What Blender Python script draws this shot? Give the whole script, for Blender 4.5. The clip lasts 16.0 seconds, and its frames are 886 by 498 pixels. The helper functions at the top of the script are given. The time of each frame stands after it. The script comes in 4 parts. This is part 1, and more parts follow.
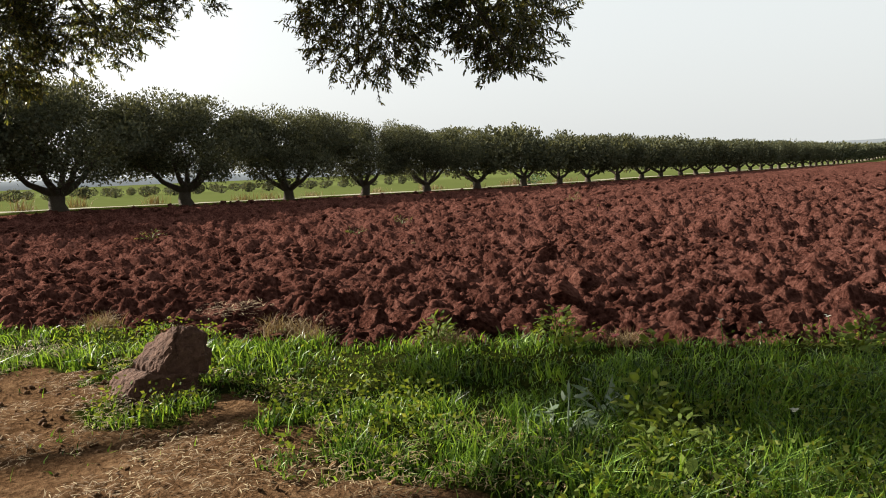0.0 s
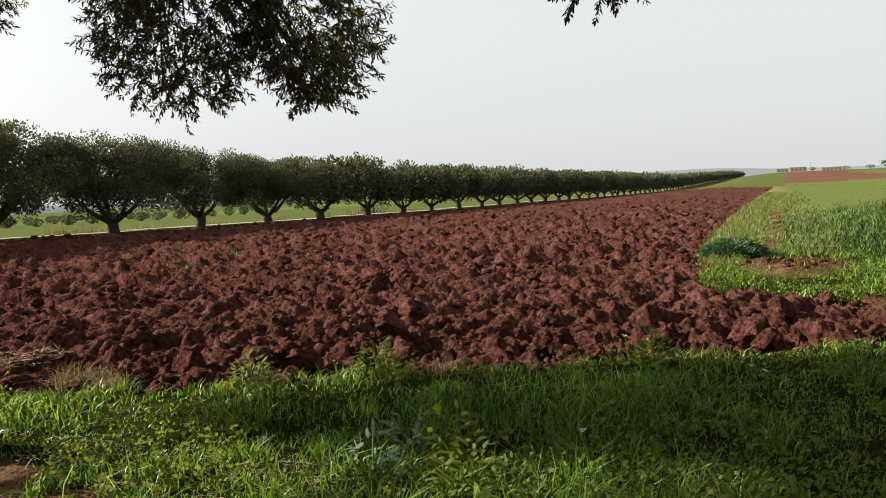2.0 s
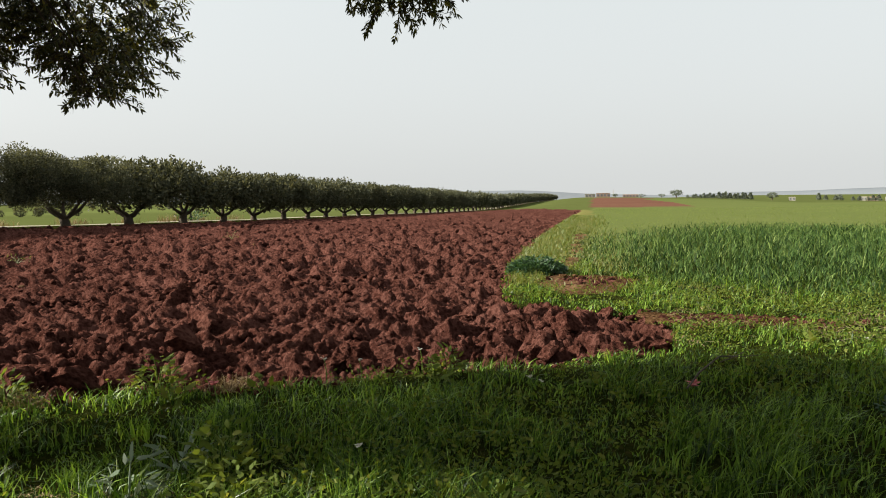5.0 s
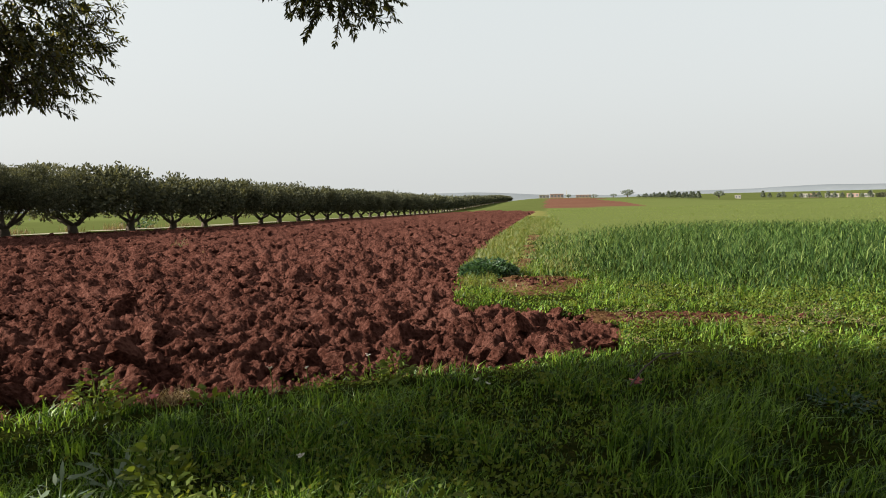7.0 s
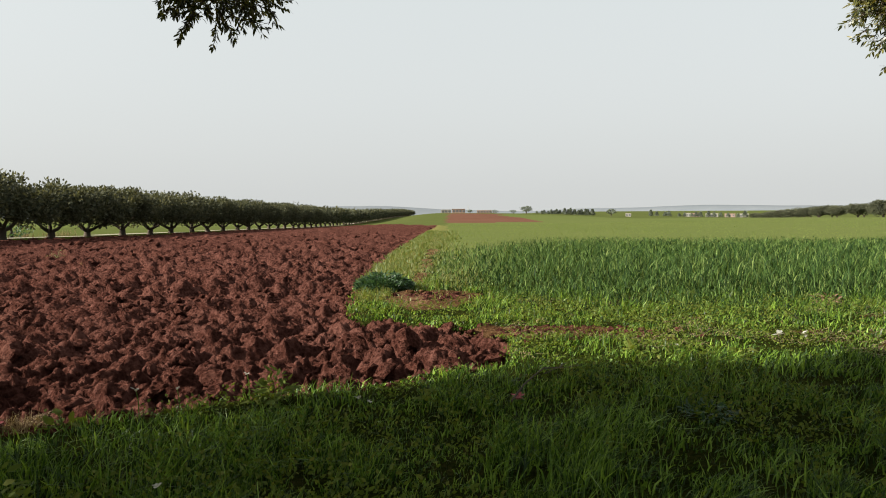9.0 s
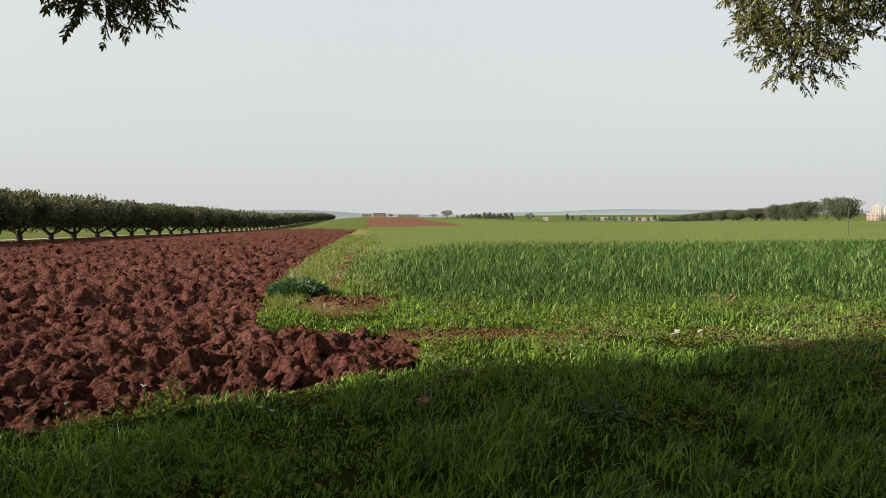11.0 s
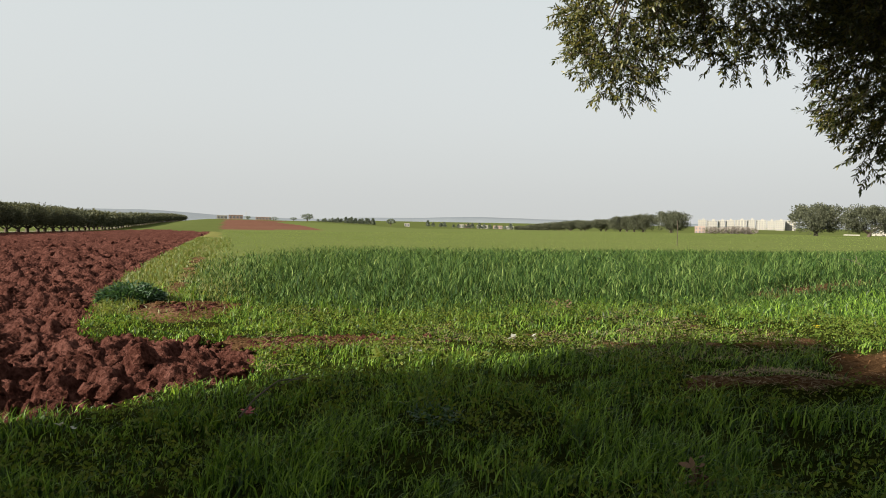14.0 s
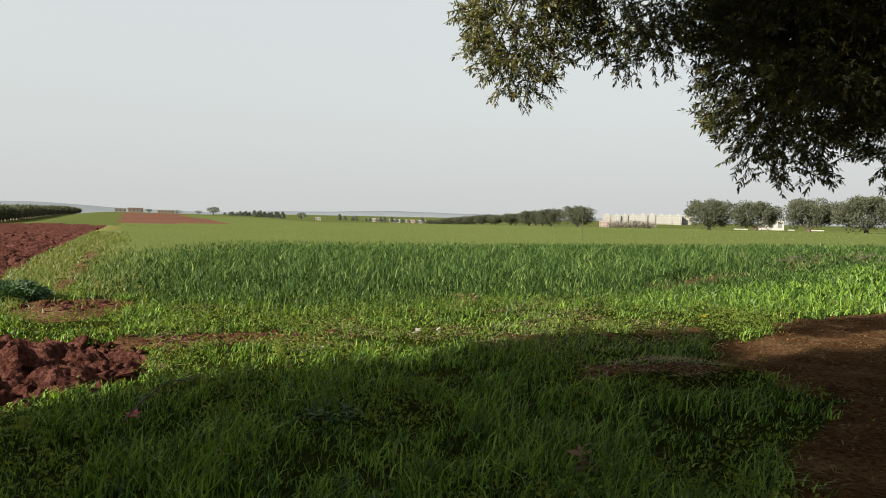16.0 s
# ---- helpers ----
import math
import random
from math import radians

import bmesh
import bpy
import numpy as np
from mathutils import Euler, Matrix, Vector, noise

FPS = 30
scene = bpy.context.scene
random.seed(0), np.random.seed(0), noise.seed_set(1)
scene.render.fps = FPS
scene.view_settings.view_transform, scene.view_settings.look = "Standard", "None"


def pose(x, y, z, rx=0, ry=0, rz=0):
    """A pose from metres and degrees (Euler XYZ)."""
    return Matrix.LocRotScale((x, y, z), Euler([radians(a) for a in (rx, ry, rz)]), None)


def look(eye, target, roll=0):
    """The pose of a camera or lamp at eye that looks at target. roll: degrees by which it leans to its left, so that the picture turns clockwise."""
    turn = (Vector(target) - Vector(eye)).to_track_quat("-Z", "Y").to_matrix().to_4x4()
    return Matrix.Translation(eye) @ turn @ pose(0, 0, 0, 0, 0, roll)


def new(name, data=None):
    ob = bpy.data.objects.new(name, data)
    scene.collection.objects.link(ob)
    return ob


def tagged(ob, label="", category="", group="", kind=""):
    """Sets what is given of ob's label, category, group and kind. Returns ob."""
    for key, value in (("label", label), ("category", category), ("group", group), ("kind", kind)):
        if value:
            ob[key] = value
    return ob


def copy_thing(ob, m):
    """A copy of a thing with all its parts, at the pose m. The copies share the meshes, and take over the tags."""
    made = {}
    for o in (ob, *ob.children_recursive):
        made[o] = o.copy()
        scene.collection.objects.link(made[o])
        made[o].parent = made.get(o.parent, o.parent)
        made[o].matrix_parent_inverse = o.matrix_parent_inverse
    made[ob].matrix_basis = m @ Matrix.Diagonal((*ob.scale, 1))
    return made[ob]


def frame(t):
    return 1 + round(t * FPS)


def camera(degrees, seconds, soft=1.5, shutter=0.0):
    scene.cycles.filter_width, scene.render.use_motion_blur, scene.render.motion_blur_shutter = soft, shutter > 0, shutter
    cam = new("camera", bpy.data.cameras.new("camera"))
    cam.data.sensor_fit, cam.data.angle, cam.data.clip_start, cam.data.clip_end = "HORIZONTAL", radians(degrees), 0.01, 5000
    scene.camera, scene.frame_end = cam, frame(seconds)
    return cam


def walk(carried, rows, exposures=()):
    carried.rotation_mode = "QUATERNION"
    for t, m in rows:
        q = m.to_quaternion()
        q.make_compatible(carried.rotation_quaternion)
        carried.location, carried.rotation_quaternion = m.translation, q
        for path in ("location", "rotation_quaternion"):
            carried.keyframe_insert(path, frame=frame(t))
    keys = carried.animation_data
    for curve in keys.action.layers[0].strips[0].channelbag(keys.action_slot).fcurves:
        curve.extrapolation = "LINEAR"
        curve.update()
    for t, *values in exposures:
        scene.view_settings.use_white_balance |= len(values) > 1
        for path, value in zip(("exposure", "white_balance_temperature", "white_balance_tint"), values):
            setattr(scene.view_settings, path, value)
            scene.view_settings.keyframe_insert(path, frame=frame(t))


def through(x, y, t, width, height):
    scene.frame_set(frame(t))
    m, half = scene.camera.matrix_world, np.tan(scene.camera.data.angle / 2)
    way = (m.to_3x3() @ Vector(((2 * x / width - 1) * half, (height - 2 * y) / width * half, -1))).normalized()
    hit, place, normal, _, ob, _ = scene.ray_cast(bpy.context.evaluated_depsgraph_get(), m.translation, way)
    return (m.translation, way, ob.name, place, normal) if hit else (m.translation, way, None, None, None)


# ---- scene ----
cam = camera(65.9, 16.0, soft=1.0)
PATH = [
    (0, (1.069, 0.811, 1.464), (-0.358, 2.195, 1.24), -2.5),
    (0.5, (1.123, 0.876, 1.462), (-0.217, 2.347, 1.261), -1.3),
    (1, (1.168, 0.944, 1.465), (-0.049, 2.519, 1.268), -1.6),
    (1.5, (1.22, 1.002, 1.48), (0.087, 2.641, 1.306), -2.5),
    (2, (1.237, 1.028, 1.478), (0.149, 2.698, 1.318), -2.8),
    (2.5, (1.281, 1.071, 1.491), (0.279, 2.795, 1.343), -2.9),
    (3, (1.329, 1.119, 1.49), (0.436, 2.903, 1.349), -2.5),
    (3.5, (1.344, 1.151, 1.493), (0.514, 2.966, 1.357), -1.7),
    (4, (1.373, 1.154, 1.506), (0.597, 2.993, 1.391), -1.1),
    (4.5, (1.408, 1.172, 1.477), (0.705, 3.04, 1.343), -0.3),
    (5, (1.442, 1.176, 1.468), (0.803, 3.066, 1.333), -0.3),
    (7.5, (1.542, 1.214, 1.483), (1.042, 3.146, 1.356), -0.9),
    (8, (1.565, 1.226, 1.484), (1.106, 3.169, 1.359), -0.4),
    (8.5, (1.61, 1.269, 1.481), (1.283, 3.239, 1.357), -0.6),
    (9, (1.645, 1.318, 1.481), (1.407, 3.302, 1.389), -0.2),
    (9.5, (1.672, 1.32, 1.472), (1.501, 3.309, 1.363), -0.1),
    (10, (1.708, 1.316, 1.489), (1.609, 3.311, 1.407), -0.2),
    (12.5, (1.861, 1.317, 1.492), (2.017, 3.31, 1.413), 0.7),
    (13, (1.907, 1.326, 1.501), (2.164, 3.309, 1.459), 1.2),
    (13.5, (1.95, 1.327, 1.491), (2.282, 3.298, 1.443), 1.4),
    (14, (1.994, 1.332, 1.495), (2.387, 3.291, 1.432), 1.0),
    (14.5, (2.021, 1.328, 1.504), (2.484, 3.273, 1.455), 1.2),
    (15, (2.025, 1.275, 1.505), (2.557, 3.203, 1.456), 1.1),
    (15.5, (2.057, 1.326, 1.509), (2.618, 3.245, 1.45), 1.3),
    (16, (2.101, 1.32, 1.503), (2.741, 3.213, 1.427), 1.1),
]
walk(cam, [(t, look(eye, target, roll)) for t, eye, target, roll in PATH], [(0.0, 1.91), (2.5, 1.82), (5.0, 1.79), (9.0, 1.71), (16.0, 1.64)])

# ---- sky, sun, exposure ----
SUN_AZ, SUN_EL = radians(-108), radians(26)
to_sun = Vector((math.sin(SUN_AZ) * math.cos(SUN_EL), math.cos(SUN_AZ) * math.cos(SUN_EL), math.sin(SUN_EL)))
world = bpy.data.worlds.new("sky")
scene.world = world
world.use_nodes = True
wn, wl = world.node_tree.nodes, world.node_tree.links
wn.clear()
sky = wn.new("ShaderNodeTexSky")
sky.sky_type, sky.sun_disc = "NISHITA", False
sky.sun_elevation, sky.sun_rotation = SUN_EL, SUN_AZ
sky.air_density, sky.dust_density, sky.ozone_density = 1.0, 7.0, 1.0
pale = wn.new("ShaderNodeHueSaturation")
pale.inputs["Saturation"].default_value = 0.35
wl.new(sky.outputs[0], pale.inputs["Color"])
# haze: bright and pale low down, thinning to a duller blue overhead
way = wn.new("ShaderNodeTexCoord")
lift = wn.new("ShaderNodeSeparateXYZ")
wl.new(way.outputs["Generated"], lift.inputs[0])
veil = wn.new("ShaderNodeValToRGB")
for el, (at, c) in zip((veil.color_ramp.elements[0], veil.color_ramp.elements[1], veil.color_ramp.elements.new(0.33), veil.color_ramp.elements.new(0.6)),
                       ((0.0, (0.462, 0.475, 0.468)), (1.0, (0.045, 0.058, 0.082)), (0.33, (0.455, 0.486, 0.484)), (0.6, (0.115, 0.132, 0.158)))):
    el.position, el.color = at, (*c, 1)
wl.new(lift.outputs["Z"], veil.inputs[0])
veil10 = wn.new("ShaderNodeMixRGB")
veil10.blend_type = "MULTIPLY"
veil10.inputs[0].default_value = 1.0
veil10.inputs[2].default_value = (10, 10, 10, 1)
wl.new(veil.outputs[0], veil10.inputs[1])
haze = wn.new("ShaderNodeMixRGB")
haze.inputs[0].default_value = 0.75
wl.new(pale.outputs[0], haze.inputs[1])
wl.new(veil10.outputs[0], haze.inputs[2])
back = wn.new("ShaderNodeBackground")
back.inputs[1].default_value = 0.0557
wl.new(haze.outputs[0], back.inputs[0])
wout = wn.new("ShaderNodeOutputWorld")
wl.new(back.outputs[0], wout.inputs[0])

sun = new("sun", bpy.data.lights.new("sun", "SUN"))
sun.data.energy, sun.data.angle, sun.data.color = 5.0, radians(0.9), (1.0, 0.93, 0.82)
sun.matrix_world = look((0, 0, 30), Vector((0, 0, 30)) - to_sun)


# ---- materials ----
def material(name, rough=0.9, spec=0.2):
    m = bpy.data.materials.new(name)
    m.use_nodes = True
    b = m.node_tree.nodes["Principled BSDF"]
    b.inputs["Roughness"].default_value = rough
    b.inputs["Specular IOR Level"].default_value = spec
    return m, m.node_tree.nodes, m.node_tree.links, b


def ramp(nodes, stops):
    r = nodes.new("ShaderNodeValToRGB")
    while len(r.color_ramp.elements) < len(stops):
        r.color_ramp.elements.new(0.5)
    for e, (at, c) in zip(r.color_ramp.elements, stops):
        e.position, e.color = at, (*c, 1)
    return r


def noise_node(nodes, links, scale, detail=4.0, rough=0.6, src=None):
    n = nodes.new("ShaderNodeTexNoise")
    n.inputs["Scale"].default_value, n.inputs["Detail"].default_value, n.inputs["Roughness"].default_value = scale, detail, rough
    if src is not None:
        links.new(src, n.inputs["Vector"])
    return n


def place_node(nodes):
    return nodes.new("ShaderNodeNewGeometry").outputs["Position"]


def mix(nodes, links, a, b, fac, kind="MIX"):
    m = nodes.new("ShaderNodeMixRGB")
    m.blend_type = kind
    for sock, v in ((m.inputs[0], fac), (m.inputs[1], a), (m.inputs[2], b)):
        if isinstance(v, (int, float)):
            sock.default_value = v
        elif isinstance(v, tuple):
            sock.default_value = (*v, 1)
        else:
            links.new(v, sock)
    return m.outputs[0]


def bump(nodes, links, bsdf, height, dist, strength=1.0):
    b = nodes.new("ShaderNodeBump")
    b.inputs["Strength"].default_value, b.inputs["Distance"].default_value = strength, dist
    links.new(height, b.inputs["Height"])
    links.new(b.outputs[0], bsdf.inputs["Normal"])


def noisy(name, stops, scale, fine, rough=0.9, spec=0.2, relief=0.01, big=0.35):
    """Two scales of mottling over a colour ramp, with a fine relief; lies in world space."""
    m, n, l, b = material(name, rough, spec)
    p = place_node(n)
    a, f = noise_node(n, l, scale, 5, 0.6, p), noise_node(n, l, fine, 4, 0.65, p)
    r = ramp(n, stops)
    l.new(mix(n, l, f.outputs["Fac"], a.outputs["Fac"], big), r.inputs[0])
    l.new(r.outputs[0], b.inputs["Base Color"])
    if relief:
        bump(n, l, b, f.outputs["Fac"], relief)
    return m


def leafy(name, stops, rough=0.5, spec=0.35, through=0.3, patch=0.0, patch_scale=0.6):
    """Blades and leaves: each island its own shade of the ramp, light passes through."""
    m, n, l, b = material(name, rough, spec)
    geo = n.new("ShaderNodeNewGeometry")
    r = ramp(n, stops)
    if patch:
        big = noise_node(n, l, patch_scale, 3, 0.5, geo.outputs["Position"])
        l.new(mix(n, l, geo.outputs["Random Per Island"], big.outputs["Fac"], patch), r.inputs[0])
    else:
        l.new(geo.outputs["Random Per Island"], r.inputs[0])
    l.new(r.outputs[0], b.inputs["Base Color"])
    if through:
        t = n.new("ShaderNodeBsdfTranslucent")
        l.new(mix(n, l, r.outputs[0], (1.9, 1.7, 0.9), 1.0, "MULTIPLY"), t.inputs[0])
        s = n.new("ShaderNodeMixShader")
        s.inputs[0].default_value = through
        l.new(b.outputs[0], s.inputs[1])
        l.new(t.outputs[0], s.inputs[2])
        l.new(s.outputs[0], n["Material Output"].inputs[0])
    return m


def clay(name, stops, scale, fine):
    """Crumbly clay: mottled colour, shade painted darker into the pits of its own grain, with a coarse and a fine
    relief.
    """
    m, n, l, b = material(name, 1.0, 0.0)
    p = place_node(n)
    a, f, c = noise_node(n, l, scale, 5, 0.6, p), noise_node(n, l, fine, 6, 0.72, p), noise_node(n, l, fine * 3.1, 5, 0.7, p)
    v = n.new("ShaderNodeTexVoronoi")
    v.inputs["Scale"].default_value = fine * 1.4
    l.new(p, v.inputs["Vector"])
    h = mix(n, l, mix(n, l, f.outputs["Fac"], c.outputs["Fac"], 0.5), v.outputs["Distance"], 0.25)
    r = ramp(n, stops)
    l.new(mix(n, l, h, a.outputs["Fac"], 0.3), r.inputs[0])
    l.new(r.outputs[0], b.inputs["Base Color"])
    bump(n, l, b, h, 0.16)
    return m


SOIL = clay("red_clay", ((0.36, (0.0123, 0.0048, 0.0037)), (0.47, (0.0482, 0.0187, 0.0137)), (0.58, (0.1077, 0.0473, 0.0360))), 1.3, 11)
CLOD = clay("clay_clod", ((0.36, (0.0147, 0.0056, 0.0041)), (0.48, (0.0544, 0.0210, 0.0152)), (0.60, (0.1257, 0.0555, 0.0414))), 2.1, 15)
VERGE = noisy("verge_turf", ((0.25, (0.0648, 0.0779, 0.0198)), (0.55, (0.1035, 0.1010, 0.0341)), (0.85, (0.1557, 0.1250, 0.0570))), 0.25, 5, 0.95, 0.0, 0.03)
DIRT = noisy("trodden_dirt", ((0.28, (0.0268, 0.0134, 0.0048)), (0.48, (0.0720, 0.0358, 0.0144)), (0.68, (0.1543, 0.0877, 0.0374))), 2.5, 17, 0.95, 0.1, 0.05)
CROP = noisy("young_crop", ((0.25, (0.0539, 0.0733, 0.0209)), (0.55, (0.0759, 0.0912, 0.0294)), (0.85, (0.1044, 0.1032, 0.0372))), 0.045, 1.6, 0.9, 0.0, 0.05)
FAR_SOIL = noisy("far_red_field", ((0.25, (0.0641, 0.0324, 0.0209)), (0.5, (0.0914, 0.0454, 0.0310)), (0.8, (0.1102, 0.0641, 0.0418))), 0.03, 0.5, 0.95, 0.0, 0.0)
FAR_GREEN = noisy("far_green_field", ((0.25, (0.0463, 0.0575, 0.0165)), (0.55, (0.0604, 0.0722, 0.0229)), (0.85, (0.0779, 0.0815, 0.0344))), 0.02, 0.4, 0.95, 0.0, 0.0)
TRACK = noisy("pale_track", ((0.25, (0.1728, 0.1555, 0.1152)), (0.55, (0.2419, 0.2246, 0.1786)), (0.85, (0.2880, 0.2707, 0.2189))), 0.3, 4, 0.95, 0.0, 0.0)
GRASS = leafy("grass_blade", ((0.0, (0.0033, 0.0099, 0.0015)), (0.35, (0.0220, 0.0528, 0.0068)), (0.72, (0.1078, 0.1892, 0.0237)), (0.92, (0.1815, 0.2750, 0.0396)), (1.0, (0.2300, 0.2500, 0.0640))), 0.42, 0.2, 0.29, 0.2, 0.9)
WHEAT = leafy("wheat_blade", ((0.0, (0.0030, 0.0105, 0.0030)), (0.45, (0.0200, 0.0450, 0.0095)), (0.78, (0.0640, 0.1060, 0.0250)), (1.0, (0.1800, 0.2200, 0.0700))), 0.6, 0.08, 0.2, 0.2, 0.7)
SHORT = leafy("short_crop_blade", ((0.0, (0.0722, 0.1030, 0.0260)), (0.5, (0.0912, 0.1224, 0.0325)), (1.0, (0.1121, 0.1380, 0.0416))), 0.8, 0.05, 0.35, 0.6, 0.08)
WEED = leafy("weed_leaf", ((0.0, (0.0444, 0.0691, 0.0096)), (0.6, (0.0726, 0.0994, 0.0150)), (1.0, (0.1242, 0.1289, 0.0301))), 0.75, 0.12, 0.35, 0.3, 0.7)
VERGE_BLADE = leafy("verge_blade", ((0.0, (0.0373, 0.0662, 0.0101)), (0.5, (0.0745, 0.1008, 0.0202)), (1.0, (0.1532, 0.1296, 0.0446))), 0.5, 0.25, 0.3, 0.4, 0.5)
STRAW = leafy("dry_straw", ((0.0, (0.1008, 0.0648, 0.0324)), (0.6, (0.1728, 0.1224, 0.0648)), (1.0, (0.3024, 0.2376, 0.1368))), 0.8, 0.2, 0.1)
OLIVE = leafy("olive_leaf", ((0.0, (0.0130, 0.0180, 0.0068)), (0.5, (0.0380, 0.0470, 0.0140)), (0.8, (0.1150, 0.1080, 0.0270)), (1.0, (0.2700, 0.2250, 0.0600))), 0.40, 0.42, 0.40, 0.35, 0.8)
OLIVE_FAR = leafy("olive_leaf_far", ((0.0, (0.0255, 0.0304, 0.0207)), (0.5, (0.0523, 0.0583, 0.0367)), (1.0, (0.1096, 0.1114, 0.0719))), 0.75, 0.06, 0.2, 0.3, 0.5)
BARK = noisy("olive_bark", ((0.25, (0.0315, 0.0245, 0.0182)), (0.55, (0.0700, 0.0560, 0.0420)), (0.85, (0.1190, 0.0980, 0.0770))), 3, 26, 0.95, 0.1, 0.02)



def worn_turf(name, turf, dirt):
    """Turf worn through to bare dirt where the ground is trodden, with a frayed border."""
    m, n, l, b = material(name, 1.0, 0.0)
    p = place_node(n)
    big, fine, fray = noise_node(n, l, 1.6, 5, 0.6, p), noise_node(n, l, 24, 5, 0.7, p), noise_node(n, l, 5.5, 6, 0.7, p)
    tone = mix(n, l, fine.outputs["Fac"], big.outputs["Fac"], 0.35)
    r1, r2 = ramp(n, turf), ramp(n, dirt)
    l.new(tone, r1.inputs[0]), l.new(tone, r2.inputs[0])
    at = n.new("ShaderNodeAttribute")
    at.attribute_name = "worn"
    sharp = n.new("ShaderNodeMapRange")
    sharp.inputs["From Min"].default_value, sharp.inputs["From Max"].default_value = 0.42, 0.58
    l.new(mix(n, l, at.outputs["Fac"], fray.outputs["Fac"], 0.45), sharp.inputs["Value"])
    l.new(mix(n, l, r1.outputs[0], r2.outputs[0], sharp.outputs[0]), b.inputs["Base Color"])
    bump(n, l, b, fine.outputs["Fac"], 0.06)
    return m


TURF_WORN = worn_turf("worn_turf", ((0.34, (0.0052, 0.0075, 0.0015)), (0.5, (0.0180, 0.0232, 0.0045)), (0.68, (0.0450, 0.0375, 0.0128))), ((0.34, (0.0260, 0.0150, 0.0068)), (0.48, (0.0800, 0.0450, 0.0230)), (0.66, (0.1800, 0.1120, 0.0610))))
TURF_RED = worn_turf("worn_red_turf", ((0.34, (0.0052, 0.0075, 0.0015)), (0.5, (0.0180, 0.0232, 0.0045)), (0.68, (0.0450, 0.0375, 0.0128))), ((0.34, (0.0170, 0.0088, 0.0038)), (0.48, (0.0520, 0.0280, 0.0130)), (0.64, (0.1300, 0.0800, 0.0410))))

# ---- helpers for meshes ----
rng = np.random.default_rng(7)


def quick(name, co, faces):
    """A mesh from arrays: co (n, 3), faces (m, 3 or 4), or a list of such face arrays."""
    me = bpy.data.meshes.new(name)
    groups = faces if isinstance(faces, list) else [faces]
    me.vertices.add(len(co))
    me.vertices.foreach_set("co", np.asarray(co, np.float32).ravel())
    loops = np.concatenate([np.asarray(g, np.int32).ravel() for g in groups])
    sizes = np.concatenate([np.full(len(g), np.shape(g)[1], np.int32) for g in groups])
    me.loops.add(len(loops))
    me.loops.foreach_set("vertex_index", loops)
    me.polygons.add(len(sizes))
    me.polygons.foreach_set("loop_start", np.concatenate([[0], np.cumsum(sizes)[:-1]]).astype(np.int32))
    me.polygons.foreach_set("loop_total", sizes)
    me.update(calc_edges=True)
    return me


def part(name, data, mat, parent=None, label=""):
    """Links a mesh or a bmesh as one object, under a thing where one is given."""
    if isinstance(data, bmesh.types.BMesh):
        me = bpy.data.meshes.new(name)
        data.to_mesh(me)
        data.free()
        data = me
    if mat is not None and not data.materials:
        data.materials.append(mat)
    ob = new(name, data)
    if parent is not None:
        ob.parent = parent
    return tagged(ob, label) if label else ob


def smooth_faces(me):
    me.polygons.foreach_set("use_smooth", np.ones(len(me.polygons), bool))
    return me


def S(a, b, v):
    t = np.clip((np.asarray(v, float) - a) / (b - a), 0, 1)
    return t * t * (3 - 2 * t)


def hash2(i, j, k=0):
    h = np.sin(i * 127.1 + j * 311.7 + k * 74.7) * 43758.5453
    return h - np.floor(h)


def vnoise(x, y, k=0):
    """Smooth value noise, 0 to 1."""
    i, j = np.floor(x), np.floor(y)
    u, v = x - i, y - j
    u, v = u * u * (3 - 2 * u), v * v * (3 - 2 * v)
    return (hash2(i, j, k) * (1 - u) + hash2(i + 1, j, k) * u) * (1 - v) + (hash2(i, j + 1, k) * (1 - u) + hash2(i + 1, j + 1, k) * u) * v


def fnoise(x, y, k=0, octaves=4):
    return sum(vnoise(x * 2**o, y * 2**o, k + o) / 2 ** (o + 1) for o in range(octaves))


def lumps(x, y, size, k=0, spread=0.62):
    """Broken lumps with tilted tops and steep sides, each of its own height and width, scattered on a jittered grid."""
    gx, gy = x / size, y / size
    ci, cj = np.floor(gx), np.floor(gy)
    top = np.zeros_like(gx)
    for di in (-1, 0, 1):
        for dj in (-1, 0, 1):
            i, j = ci + di, cj + dj
            px, py = i + hash2(i, j, k), j + hash2(i, j, k + 1)
            tall, wide, turn = hash2(i, j, k + 2), 0.5 + 0.5 * hash2(i, j, k + 3), hash2(i, j, k + 4) * 6.28
            ax, ay = gx - px, gy - py
            c, s = np.cos(turn), np.sin(turn)
            bx, by = (ax * c + ay * s) / 1.3, (-ax * s + ay * c) / 0.8
            d = np.sqrt(bx * bx + by * by) / (spread * wide)
            tilt = 1 + 1.3 * (hash2(i, j, k + 5) - 0.5) * bx + 1.3 * (hash2(i, j, k + 6) - 0.5) * by
            top = np.maximum(top, (0.35 + 0.65 * tall) * wide * tilt * np.sqrt(np.clip(1 - d**4, 0, 1)))
    return top


# The fields run along one line; p is metres across it to the right, a metres along it.
UX, UY = -0.1097, 0.99397


def across(x, y):
    return x * UY - y * UX


def along(x, y):
    return x * UX + y * UY


def field(p, a):
    return p * UY + a * UX, -p * UX + a * UY


